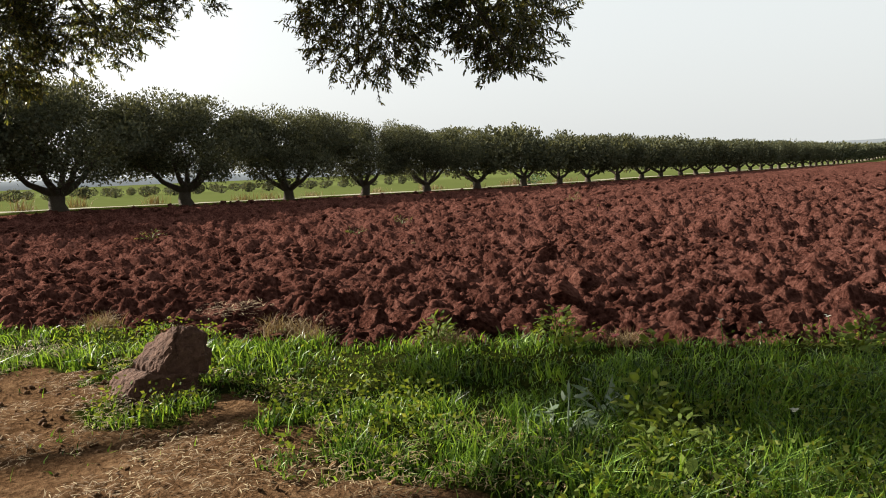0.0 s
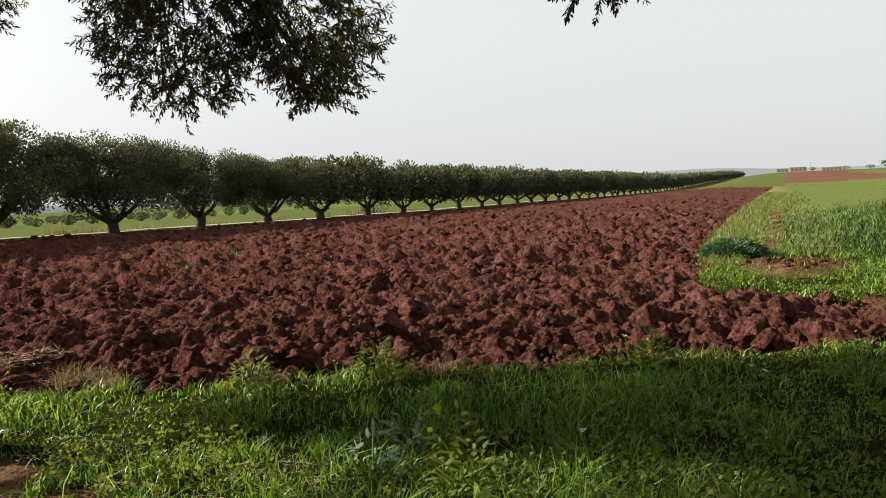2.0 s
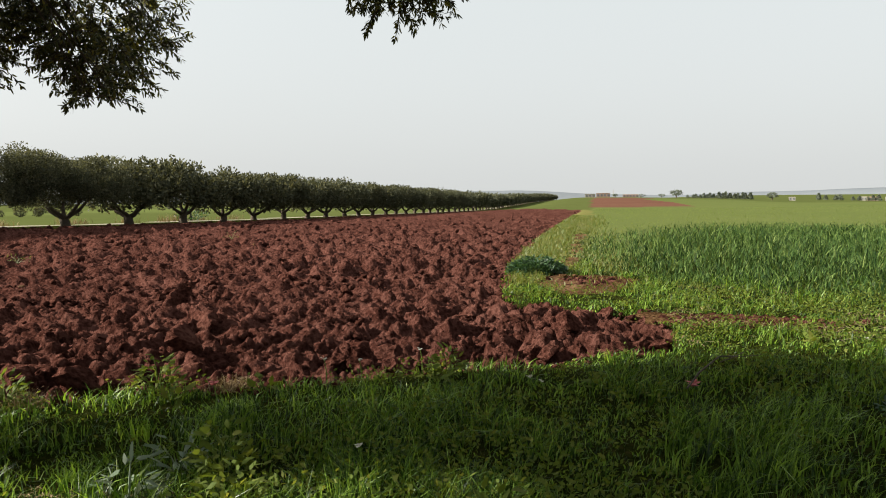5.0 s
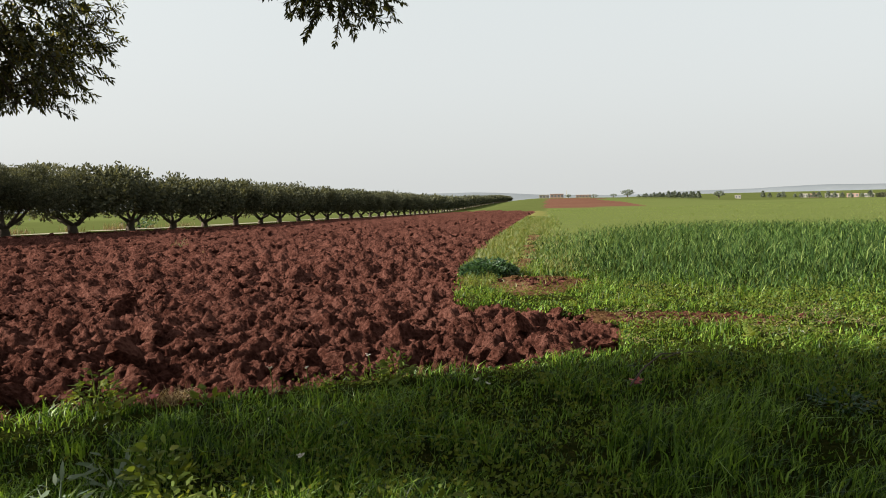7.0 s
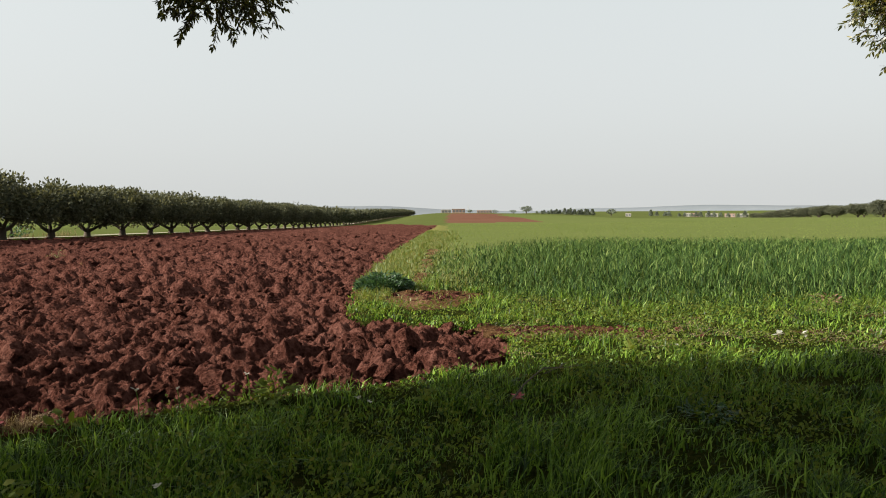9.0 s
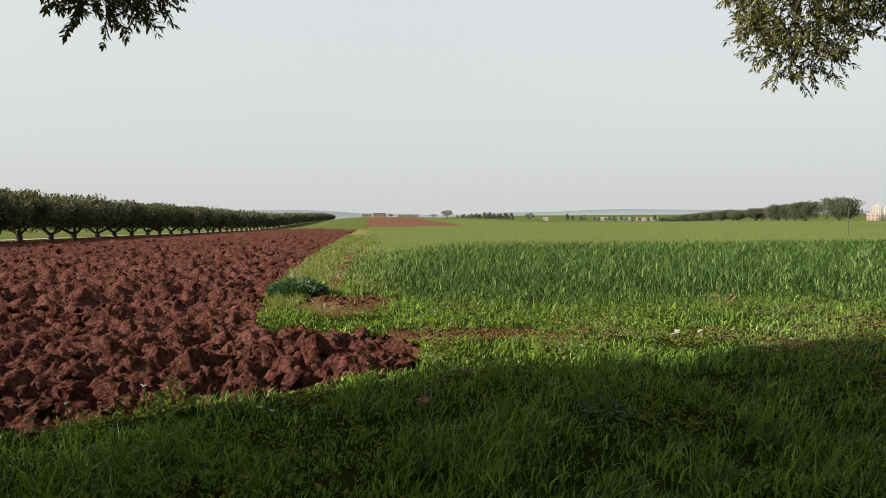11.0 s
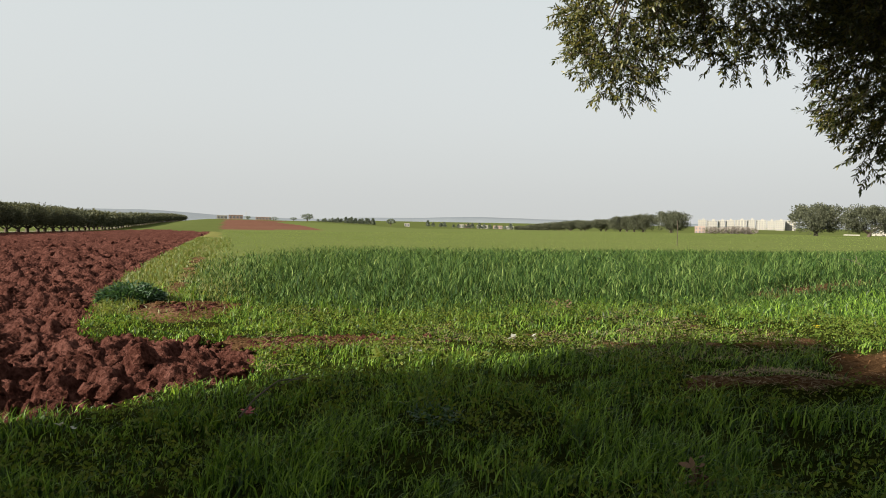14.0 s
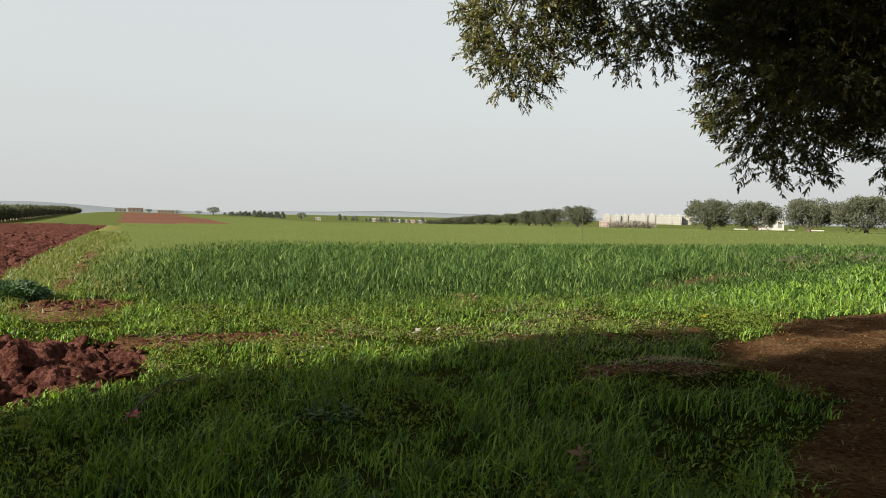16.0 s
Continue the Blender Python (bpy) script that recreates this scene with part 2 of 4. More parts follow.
def ground_z(x, y):
    x, y = np.asarray(x, float), np.asarray(y, float)
    p, a = across(x, y), along(x, y)
    z = np.interp(a, [0, 14, 27, 45, 71, 108, 156, 240, 420], [0.5, 0.45, 0.22, 0, -0.25, -0.4, -0.75, -1.2, 0]) * S(-9, -30, p)
    late = 120 + 2 * np.clip(p - 20, 0, 280)
    z = z + 5.6 * S(0, 540, a - late) * S(-60, -5, p)
    z = z + 1.15 * S(8, 95, p) * (1 - S(180, 460, a)) - 0.8 * S(90, 140, p) * S(250, 460, a) * (1 - S(500, 800, a))
    r = np.hypot(x, y)
    z = z + 0.05 * (fnoise(x * 0.25, y * 0.25, 3) - 0.5) * S(1, 8, r) + 5.0 * S(500, 1500, r) * S(40, 300, p) + 2.0 * S(700, 1500, r)
    return z


EDGE_X = [-33.0, -7.46, -6.64, -5.28, -3.8, -3.0, -2.45, -1.56, -0.75, 0.04, 0.67, 1.45]
EDGE_Y = [-14.0, 2.43, 2.95, 3.67, 4.2, 4.8, 5.3, 5.8, 6.5, 6.95, 7.5, 8.1]


def ploughed(x, y):
    """How far inside the ploughed land a place lies, in metres; below 0 outside."""
    wob = 0.35 * (fnoise(x * 1.3, y * 1.3, 11) - 0.5)
    p, a = across(x, y), along(x, y)
    front = (y - np.interp(x, EDGE_X, EDGE_Y, right=9.2)) * 0.82
    right = np.interp(y, [0, 8.5, 9.5, 10.4, 10.8, 11.1, 16.7, 29.8, 400], [9, 2.45, 2.6, 1.85, 1.1, 0.35, -0.35, -0.6, -0.6]) - p
    far = (130 + (-p) * 2.0) - a
    left = p + 30.6
    return np.minimum(np.minimum(front, right), np.minimum(far, left)) + wob


def bare(x, y):
    """1 on trodden bare dirt, 0 on growth."""
    n = fnoise(x * 1.1, y * 1.1, 23) + 0.5 * fnoise(x * 5, y * 5, 27) - 0.73
    near = (2.75 + 0.22 * (x + 2.9) + 2.2 * n) - y - 0.5 * np.abs(vnoise(x * 2.6, y * 2.6, 25) - 0.35)
    near = np.minimum(near, -0.45 - x + 2.0 * n)
    near = np.where(np.hypot(x + 3.42, y - 2.45) < 0.42, -1, near)
    e = np.minimum(np.interp(x, [7, 8.5, 11, 13.8, 30], [7.0, 8.9, 10.0, 10.6, 13.5]) - y, x - np.interp(y, [0, 4.5, 5.8, 7.3], [3.4, 5.1, 6.9, 7.4])) * 0.7 + 0.9 * n
    f = 1.0 - np.hypot((x - 6.3) / 0.9, (y - 7.05) / 0.36) + 1.2 * n
    h = 1.0 - np.hypot(x / 0.75, (y - 13.6) / 1.15) + 0.9 * n + 0.3
    i = 1.0 - np.hypot((x - 2.3) / 1.1, (y - 10.2) / 0.36) + 1.8 * n + 0.2
    t = 0.3 - np.abs(across(x, y) - 1.05) + 0.8 * n
    k = np.where((y > 9) & (y < 12.6) & (x > 2.2) & (x < 9), 0.75 * fnoise(x * 1.5, y * 3.0, 29) + 0.35 * fnoise(x * 6, y * 8, 28) - 0.57, -1)
    t = np.where((y > 16.5) & (y < 34), t, -1)
    u = 0.5 - np.abs(y - (16.2 + 0.55 * (x - 13.5))) * 0.8 + 0.8 * n
    u = np.where((x > 12.2) & (x < 34), u, -1)
    out = np.maximum.reduce([near, e, f, h, i, t, u, k])
    return S(-0.05, 0.2, out)


# ---- the ground, one sheet to the horizon ----
def graded(lo, hi, near_lo, near_hi, fine, grow):
    v = list(np.arange(near_lo, near_hi, fine))
    step, at = fine, v[-1]
    while at < hi:
        step *= grow
        at += step
        v.append(at)
    step, at = fine, v[0]
    while at > lo:
        step *= grow
        at -= step
        v.insert(0, at)
    return np.array(v)


gx, gy = graded(-3800, 3800, -9, 16, 0.23, 1.07), graded(-1500, 4200, 1, 18, 0.23, 1.07)
X, Y = np.meshgrid(gx, gy)
Z = ground_z(X, Y) - 0.4 * S(0.05, 0.35, ploughed(X, Y))
near_in = (np.abs(X) < 40) & (Y < 45)
Z = Z + np.where(near_in, 0.05 * (fnoise(X * 2.2, Y * 2.2, 5) - 0.5) + 0.06 * bare(X, Y) * lumps(X, Y, 0.32, 41), 0)
Z = Z + 0.15 * np.exp(-((X - 6.3) / 0.8) ** 2 - ((Y - 7.0) / 0.4) ** 2)
nx, ny = len(gx), len(gy)
idx = np.arange(nx * ny).reshape(ny, nx)
quads = np.stack([idx[:-1, :-1], idx[:-1, 1:], idx[1:, 1:], idx[1:, :-1]], -1).reshape(-1, 4)
me = smooth_faces(quick("ground", np.stack([X, Y, Z], -1).reshape(-1, 3), quads))
cx, cy = (X[:-1, :-1] + X[1:, 1:]).ravel() / 2, (Y[:-1, :-1] + Y[1:, 1:]).ravel() / 2
cp, ca = across(cx, cy), along(cx, cy)
kind = np.zeros(len(cx), np.int32)
kind[(cp > 1.5 + 1.6 * (fnoise(cx * 0.4, cy * 0.4, 9) - 0.5)) & (ca > 21)] = 2
kind[(kind != 2) & (cp <= 2.5) & (cp > -2) & (ca > 17) & (ca < 180)] = 7
kind[(cp < 1.3) & (ca > 130 - cp * 2.0) & (cp > -31)] = 4
kind[(cp < -34)] = 4
kind[(cp < -34.2) & (cp > -36.2)] = 5
kind[(cp < -52) & (fnoise(cx * 0.01, cy * 0.01, 31) > 0.52)] = 2
kind[(cp > 0.8) & (ca > 172 + 0.2 * cp) & (ca < 640) & (cp < np.interp(ca, [172, 300, 420, 640], [26, 34, 30, 70]))] = 3
kind[(ca > 640) | (np.hypot(cx, cy) > 500)] = np.maximum(kind[(ca > 640) | (np.hypot(cx, cy) > 500)], 4) * 0 + 4
kind[(bare(cx, cy) > 0.5) & (cy < 40)] = 1
kind[(bare(cx, cy) > 0.5) & (cy < 40) & (cx > 0)] = 8
kind[(kind == 0) & (cx > 0.3) & (cy < 40)] = 8
kind[ploughed(cx, cy) > 0.12] = 6
worn = me.attributes.new("worn", "FLOAT", "POINT")
worn.data.foreach_set("value", np.where((Y < 40) & (np.abs(X) < 60), bare(X, Y), 0).ravel().astype(np.float32))
for m in (TURF_WORN, TURF_WORN, CROP, FAR_SOIL, FAR_GREEN, TRACK, SOIL, VERGE, TURF_RED):
    me.materials.append(m)
me.polygons.foreach_set("material_index", kind)
ground = tagged(new("ground", me), "grassy verge, bare red dirt and wide green farmland", "ground", kind="structure")

# ---- ploughed field ----
FX, FY = 1.5, 1.2
rr = np.concatenate([2.4 * np.exp(np.arange(0, 1.6, 0.0038)), 11.89 * np.exp(np.arange(0, 2.95, 0.0085))])
aa = np.arange(radians(-86), radians(10), 0.0038)
R, A = np.meshgrid(rr, aa)
X, Y = FX + R * np.sin(A), FY + R * np.cos(A)


def soil_z(x, y, cell):
    """Relief of the turned soil over the ground; lumps much smaller than the mesh's cell fade."""
    wx, wy = x + 0.22 * (fnoise(x * 4, y * 4, 51) - 0.5), y + 0.22 * (fnoise(x * 4, y * 4, 52) - 0.5)
    z = 0.12 * lumps(wx, wy, 0.50, 61, 0.6) + 0.14 * lumps(wx + 9, wy, 0.27, 66, 0.65)
    z = z + 0.085 * lumps(wx, wy + 5, 0.14, 71, 0.7) * np.clip(0.04 / (cell + 1e-6), 0.3, 1) + np.where(cell < 0.06, 0.05, 0.0) * lumps(wx, wy, 0.075, 76, 0.7)
    z = z * np.where(cell < 0.06, 1.05, 1.6) + np.where(cell < 0.06, 0.10, 0.05) * (fnoise(x * 6, y * 6, 58, 4) - 0.5) + np.where(cell < 0.05, 0.05, 0.0) * (fnoise(x * 17, y * 17, 59, 2) - 0.375)
    return z + 0.22 * (fnoise(x * 0.9, y * 0.9, 55) - 0.5) - 0.24


IN = ploughed(X, Y)
Z = ground_z(X, Y) + np.where(IN > 0, soil_z(X, Y, R * 0.004) * S(0.0, 0.16, IN) + 0.05 * S(0.0, 0.1, IN) - 0.02, -0.1)
na, nr = X.shape
idx = np.arange(na * nr).reshape(na, nr)
quads = np.stack([idx[:-1, :-1], idx[1:, :-1], idx[1:, 1:], idx[:-1, 1:]], -1).reshape(-1, 4)
keep = (IN.ravel()[quads] > -0.02).all(1)
quads = quads[keep][:, ::-1]
used = np.unique(quads)
remap = np.full(na * nr, -1)
remap[used] = np.arange(len(used))
me = quick("soil", np.stack([X, Y, Z], -1).reshape(-1, 3)[used], remap[quads])
plough = tagged(new("ploughed_field", me), "freshly ploughed red clay field with coarse clods", "field", kind="structure")
me.materials.append(SOIL)

# ---- trees ----
def tube(points, radii, sides=7):
    """Vertices and faces of a tapering tube along points."""
    pts = [Vector(q) for q in points]
    co, fa = [], []
    for n, (q, r) in enumerate(zip(pts, radii)):
        d = (pts[min(n + 1, len(pts) - 1)] - pts[max(n - 1, 0)]).normalized()
        s = d.orthogonal().normalized()
        if n and s.dot(last) < 0.2:
            s = (last - last.dot(d) * d).normalized()
        last = s
        t = d.cross(s)
        for k in range(sides):
            w = 6.2832 * k / sides
            co.append(q + (s * math.cos(w) + t * math.sin(w)) * r * (1 + 0.12 * math.sin(3 * w + n)))
    for n in range(len(pts) - 1):
        for k in range(sides):
            a, b = n * sides + k, n * sides + (k + 1) % sides
            fa.append((a, b, b + sides, a + sides))
    return co, fa


def tubes_mesh(name, list_of_tubes):
    co, fa = [], []
    for c, f in list_of_tubes:
        o = len(co)
        co += [tuple(v) for v in c]
        fa += [tuple(i + o for i in q) for q in f]
    return smooth_faces(quick(name, np.array(co), np.array(fa)))


def bend(a, b, sag, n, r, wob=0.08):
    """Points from a to b with a bow of sag metres upward and a little wander."""
    a, b = Vector(a), Vector(b)
    out = []
    for i in range(n):
        t = i / (n - 1)
        q = a.lerp(b, t) + Vector((0, 0, sag * math.sin(math.pi * t)))
        if 0 < i < n - 1:
            q += Vector((r.uniform(-wob, wob), r.uniform(-wob, wob), r.uniform(-wob, wob)))
        out.append(q)
    return out


def unit(v):
    return v / np.maximum(np.linalg.norm(v, axis=-1, keepdims=True), 1e-9)


def cards(pos, way, length, width, g):
    """Diamond leaves with a fold: 4 points, 2 triangles each."""
    n = len(pos)
    side = unit(np.cross(way, unit(g.normal(size=(n, 3)))))
    L, W = np.broadcast_to(length, (n,))[:, None], np.broadcast_to(width, (n,))[:, None]
    co = np.stack([pos, pos + way * L * 0.45 + side * W / 2, pos + way * L, pos + way * L * 0.45 - side * W / 2], 1).reshape(-1, 3)
    i = np.arange(n)[:, None] * 4
    return co, np.concatenate([i + [0, 1, 2], i + [0, 2, 3]], 1).reshape(-1, 3)


def olive_tree(seed, height, spread, leaves, leaf, fork=0.8, sides=7, skirt=0.55):
    """An orchard olive: short forked trunk, broad crown of many clumps with gaps between them."""
    r, g = random.Random(seed), np.random.default_rng(seed)
    root = new("olive_tree")
    lift = fork + r.uniform(-0.1, 0.1)
    wood = [tube(bend((0, 0, -0.15), (r.uniform(-0.08, 0.08), r.uniform(-0.08, 0.08), lift), 0, 5, r, 0.03), [0.42, 0.34, 0.30, 0.29, 0.24], 9)]
    tips = []
    limbs = 5 if sides > 5 else 4
    for k in range(limbs):
        w = 6.2832 * (k + r.uniform(-0.25, 0.25)) / limbs
        reach = spread * r.uniform(0.45, 0.7)
        tip = Vector((math.cos(w) * reach, math.sin(w) * reach, height * r.uniform(0.5, 0.66)))
        pts = bend((0, 0, lift - 0.12), tip, -0.32, 6, r, 0.07)
        wood.append(tube(pts, [0.19, 0.15, 0.12, 0.085, 0.055, 0.02], sides))
        tips.append(tip)
        for _ in range(2 if sides > 5 else 0):
            b = pts[3] + Vector((r.uniform(-0.8, 0.8), r.uniform(-0.8, 0.8), r.uniform(0.7, 1.3)))
            wood.append(tube(bend(pts[3], b, 0.0, 4, r, 0.05), [0.06, 0.05, 0.035, 0.015], 5))
    part("trunk", tubes_mesh("trunk", wood), BARK, root, "dark forked olive trunk")
    clumps, base = [], fork + skirt
    mid, half = (base + height) / 2, (height - base) / 2
    while len(clumps) < 66:
        v = g.uniform(-1, 1, 3)
        if not 0.12 < (np.abs(v) ** 3.2).sum() < 1 or (v[2] < -0.35 and np.hypot(v[0], v[1]) < 0.3):
            continue
        c = np.array([v[0] * (spread - 0.45), v[1] * (spread - 0.45), mid + v[2] * (half - 0.35) + 0.15 * g.uniform(-1, 1)])
        clumps.append((c, g.uniform(0.5, 1.0) * spread / 2.9))
    share = leaves // len(clumps)
    pos, way = [], []
    for c, rad in clumps:
        d = unit(g.normal(size=(share, 3)))
        pos.append(c + d * rad * (g.uniform(0.25, 1, (share, 1)) ** 0.6) * [1.1, 1.1, 0.85])
        way.append(unit(d * 0.7 + g.normal(size=(share, 3)) * 0.6 + [0, 0, 0.5]))
    co, fa = cards(np.concatenate(pos), np.concatenate(way), g.uniform(0.7, 1.35, share * len(clumps)) * leaf, leaf * 0.6, g)
    part("crown", quick("crown", co, fa), OLIVE_FAR, root, "dense grey-green olive crown")
    tagged(root, "pruned grey-green olive tree with a short forked trunk", "tree")
    return root


ROW_P, ROW_STEP = -32.0, 6.4
near_kinds = [olive_tree(100 + k, 4.85 + 0.12 * k, 3.7, 45000, 0.135, 0.75) for k in range(3)]
mid_kinds = [olive_tree(200 + k, 4.5 + 0.12 * k, 3.75, 9000, 0.29, 0.75, sides=5) for k in range(3)]
wide_kinds = [olive_tree(250 + k, 5.3 + 0.2 * k, 4.15, 10000, 0.30, 0.65, sides=5, skirt=0.1) for k in range(2)]
far_kinds = [olive_tree(300 + k, 4.35 + 0.12 * k, 3.7, 1500, 0.70, 0.8, sides=4) for k in range(3)]
spent = set()


def stand(kinds, x, y, r, group, size=1.0, label=""):
    """Stands one of the kinds at a place, turned and sized at random."""
    kind = r.choice(kinds)
    s = size * r.uniform(0.93, 1.06)
    m = pose(x, y, float(ground_z(x, y)) - 0.02, 0, 0, r.uniform(0, 360))
    if kind.name not in spent:
        spent.add(kind.name)
        kind.scale = (s, s, s)
        kind.location, kind.rotation_euler = m.translation, m.to_euler()
        ob = kind
    else:
        ob = copy_thing(kind, m)
        ob.scale = (s, s, s)
    return tagged(ob, label, group=group)


tr = random.Random(5)
for k in range(-1, 92):
    a = 13.7 + ROW_STEP * k
    x, y = field(ROW_P + tr.uniform(-0.2, 0.2), a + tr.uniform(-0.15, 0.15))
    stand(near_kinds if k < 5 else mid_kinds if k < 26 else far_kinds, x, y, tr, "olive row along the ploughed field", 1.08 if k < 2 else 1.0)

# block of olives across the crop, in one receding line, and a few single ones nearer
for k in range(12):
    y = 138.8 + 20 * k + 0.7 * k * k
    x = 80.6 + 0.204 * (y - 138.8)
    stand(wide_kinds if k < 3 else mid_kinds if k < 7 else far_kinds, x, y, tr, "olives across the crop", 0.86 if k == 0 else 0.84, "round-crowned olive tree standing at the crop's far side")
    if k > 1:
        stand(far_kinds, x + 8 + tr.uniform(-1, 1), y + tr.uniform(-4, 8), tr, "olives across the crop", 0.86, "round-crowned olive tree standing at the crop's far side")
for az, d in ((39.9, 133), (43.2, 130), (46.8, 126), (50.4, 122), (54.0, 120)):
    x, y = 2.1 + d * math.sin(radians(az)), 1.3 + d * math.cos(radians(az))
    stand(wide_kinds, x, y, tr, "olives by the far track", 0.98, "round-crowned olive tree casting shade on the crop")


# ---- the two olives overhead ----
def leaf_mesh(pos, way, up, length, width):
    """Narrow olive leaves, six points each, folded a little along the midrib."""
    n = len(pos)
    side = unit(np.cross(way, up))
    nor = np.cross(side, way)
    L, W = length[:, None], width[:, None]
    rows = [pos, pos + way * L * 0.32 + side * W * 0.5 + nor * W * 0.15, pos + way * L * 0.32 - side * W * 0.5 + nor * W * 0.15,
            pos + way * L * 0.72 + side * W * 0.38 - nor * L * 0.03, pos + way * L * 0.72 - side * W * 0.38 - nor * L * 0.03, pos + way * L - nor * L * 0.08]
    co = np.stack(rows, 1).reshape(-1, 3)
    i = np.arange(n)[:, None] * 6
    return co, np.concatenate([i + [0, 1, 2], i + [3, 5, 4]]), i + [1, 3, 4, 2]


def sprays(g, clumps, leaf=0.058):
    """Drooping shoots with paired leaves, hung through each clump (centre, radii, count)."""
    pos, way, up, twigs = [], [], [], []
    for c, rad, count in clumps:
        c, rad = np.array(c), np.array(rad)
        for _ in range(int(count * 1.6)):
            v = g.normal(size=3)
            v = v / np.linalg.norm(v) * g.uniform(0.2, 1) ** 0.45
            at = c + v * rad * 0.86
            d = unit(np.array([v[0] + g.normal() * 0.5, v[1] + g.normal() * 0.5, g.uniform(-0.75, 0.55)]))
            n = int(g.integers(6, 12))
            step, p = 0.022, at.copy()
            line = [p.copy()]
            for k in range(n):
                d = unit(d + np.array([0, 0, -0.035]) + g.normal(size=3) * 0.12)
                p = p + d * step
                line.append(p.copy())
                s = unit(np.cross(d, g.normal(size=3)))
                for q in (s, -s):
                    if g.uniform() < 0.9:
                        pos.append(p)
                        way.append(unit(d * g.uniform(0.3, 0.9) + q * 0.75 + np.array([0, 0, -0.25])))
                        up.append(unit(np.array([0, 0, 1.0]) + g.normal(size=3) * 0.6))
            pos.append(p), way.append(d), up.append(np.array([0.3, 0, 1.0]))
            twigs.append(line[::3])
    pos, way, up = np.array(pos), np.array(way), np.array(up)
    n = len(pos)
    return leaf_mesh(pos, way, up, leaf * g.uniform(0.65, 1.2, n), leaf * 0.28 * g.uniform(0.8, 1.25, n)), twigs


def big_olive(seed, foot, limbs, hanging, shade_clumps, label):
    g, r = np.random.default_rng(seed), random.Random(seed)
    root = new("olive_tree")
    fx, fy = foot
    z0 = float(ground_z(fx, fy))
    crotch = Vector((fx + 0.1, fy + 0.05, z0 + 1.7))
    part("trunk", tubes_mesh("trunk", [tube(bend((fx, fy, z0 - 0.2), crotch, 0, 7, r, 0.05), [0.48, 0.38, 0.33, 0.31, 0.3, 0.3, 0.26], 14)]), BARK, root, "gnarled grey-brown olive trunk")
    for tip in limbs:
        pts = bend(crotch - Vector((0, 0, 0.15)), tip, 0.55, 9, r, 0.12)
        part("limb", tubes_mesh("limb", [tube(pts, [0.17, 0.15, 0.13, 0.11, 0.09, 0.07, 0.055, 0.035, 0.015], 8)]), BARK, root)
    (co, tris, quads), twigs = sprays(g, hanging)
    part("foliage", quick("foliage", co, [tris, quads]), OLIVE, root, "narrow drooping grey-green olive leaves")
    wood = []
    for c, rad, count in hanging:
        near = min(limbs, key=lambda t: (Vector(t) - Vector(c)).length)
        for _ in range(max(6, count // 26)):
            v = unit(g.normal(size=3)) * np.array(rad) * 0.7
            wood.append(tube(bend(near, Vector(np.array(c) + v), 0.15, 5, r, 0.06), [0.022, 0.017, 0.013, 0.009, 0.005], 4))
    wood += [tube(t, [0.0035] * (len(t) - 1) + [0.002], 3) for t in twigs if len(t) > 2]
    part("branchwork", tubes_mesh("branchwork", wood), BARK, root, "thin brown olive twigs")
    # high leaf clumps, mostly out of view, added to shade verge and shoots
    pos, way = [], []
    for c, rad, count in shade_clumps:
        for _ in range(count // 260):
            v = unit(g.normal(size=3)) * g.uniform(0.2, 1) ** 0.4
            m = np.array(c) + v * np.array(rad)
            d = unit(g.normal(size=(260, 3)))
            pos.append(m + d * 0.55 * g.uniform(0.2, 1, (260, 1)) ** 0.6)
            way.append(unit(d + g.normal(size=(260, 3)) * 0.6))
    co, fa = cards(np.concatenate(pos), np.concatenate(way), 0.22, 0.10, g)
    part("crown", quick("crown", co, fa), OLIVE, root, "high olive crown, mostly unseen, placed for its shade")
    return tagged(root, label, "tree", group="olives overhead")


big_olive(11, (-2.9, -1.3), [(-3.7, 4.7, 4.1), (-0.9, 5.4, 4.1), (1.5, 2.5, 5.0), (-6.5, 1.0, 5.0), (-1.4, 3.3, 5.4)],
          [((-4.05, 5.05, 3.13), (0.92, 0.8, 0.92), 560), ((-3.15, 5.75, 3.04), (0.66, 0.7, 0.75), 330), ((-2.75, 5.4, 2.58), (0.4, 0.35, 0.44), 70), ((-0.43, 5.8, 3.25), (0.56, 0.4, 0.54), 210)],
          [((-2.9, 2.4, 5.0), (3.4, 2.3, 0.8), 17000), ((-2.9, 5.5, 4.75), (1.3, 0.7, 0.35), 4500), ((-1.4, 2.5, 5.5), (2.4, 1.6, 0.7), 14000)], "large olive tree with drooping leafy shoots over the verge")
big_olive(13, (-10.0, -5.5), [(-7.5, 3.2, 4.0), (-8.0, 2.2, 4.2), (-11.0, 2.9, 4.6), (-12.5, -6.2, 5.2), (-8.0, 2.9, 5.6), (-8.6, 1.8, 4.8)],
          [((-7.1, 3.5, 3.58), (0.98, 0.93, 0.98), 620), ((-7.25, 2.6, 3.05), (0.81, 0.6, 0.81), 500), ((-6.55, 4.37, 3.88), (0.5, 0.5, 0.6), 130)],
          [((-12.5, -6.2, 5.2), (2.2, 1.4, 0.7), 6000), ((-8.0, 3.4, 5.4), (1.8, 1.0, 0.4), 3000), ((-6.8, 3.4, 4.9), (1.8, 1.0, 0.4), 3600), ((-7.8, 1.9, 4.8), (1.7, 0.6, 0.4), 2300)], "large olive tree with dark shoots hanging over the verge")
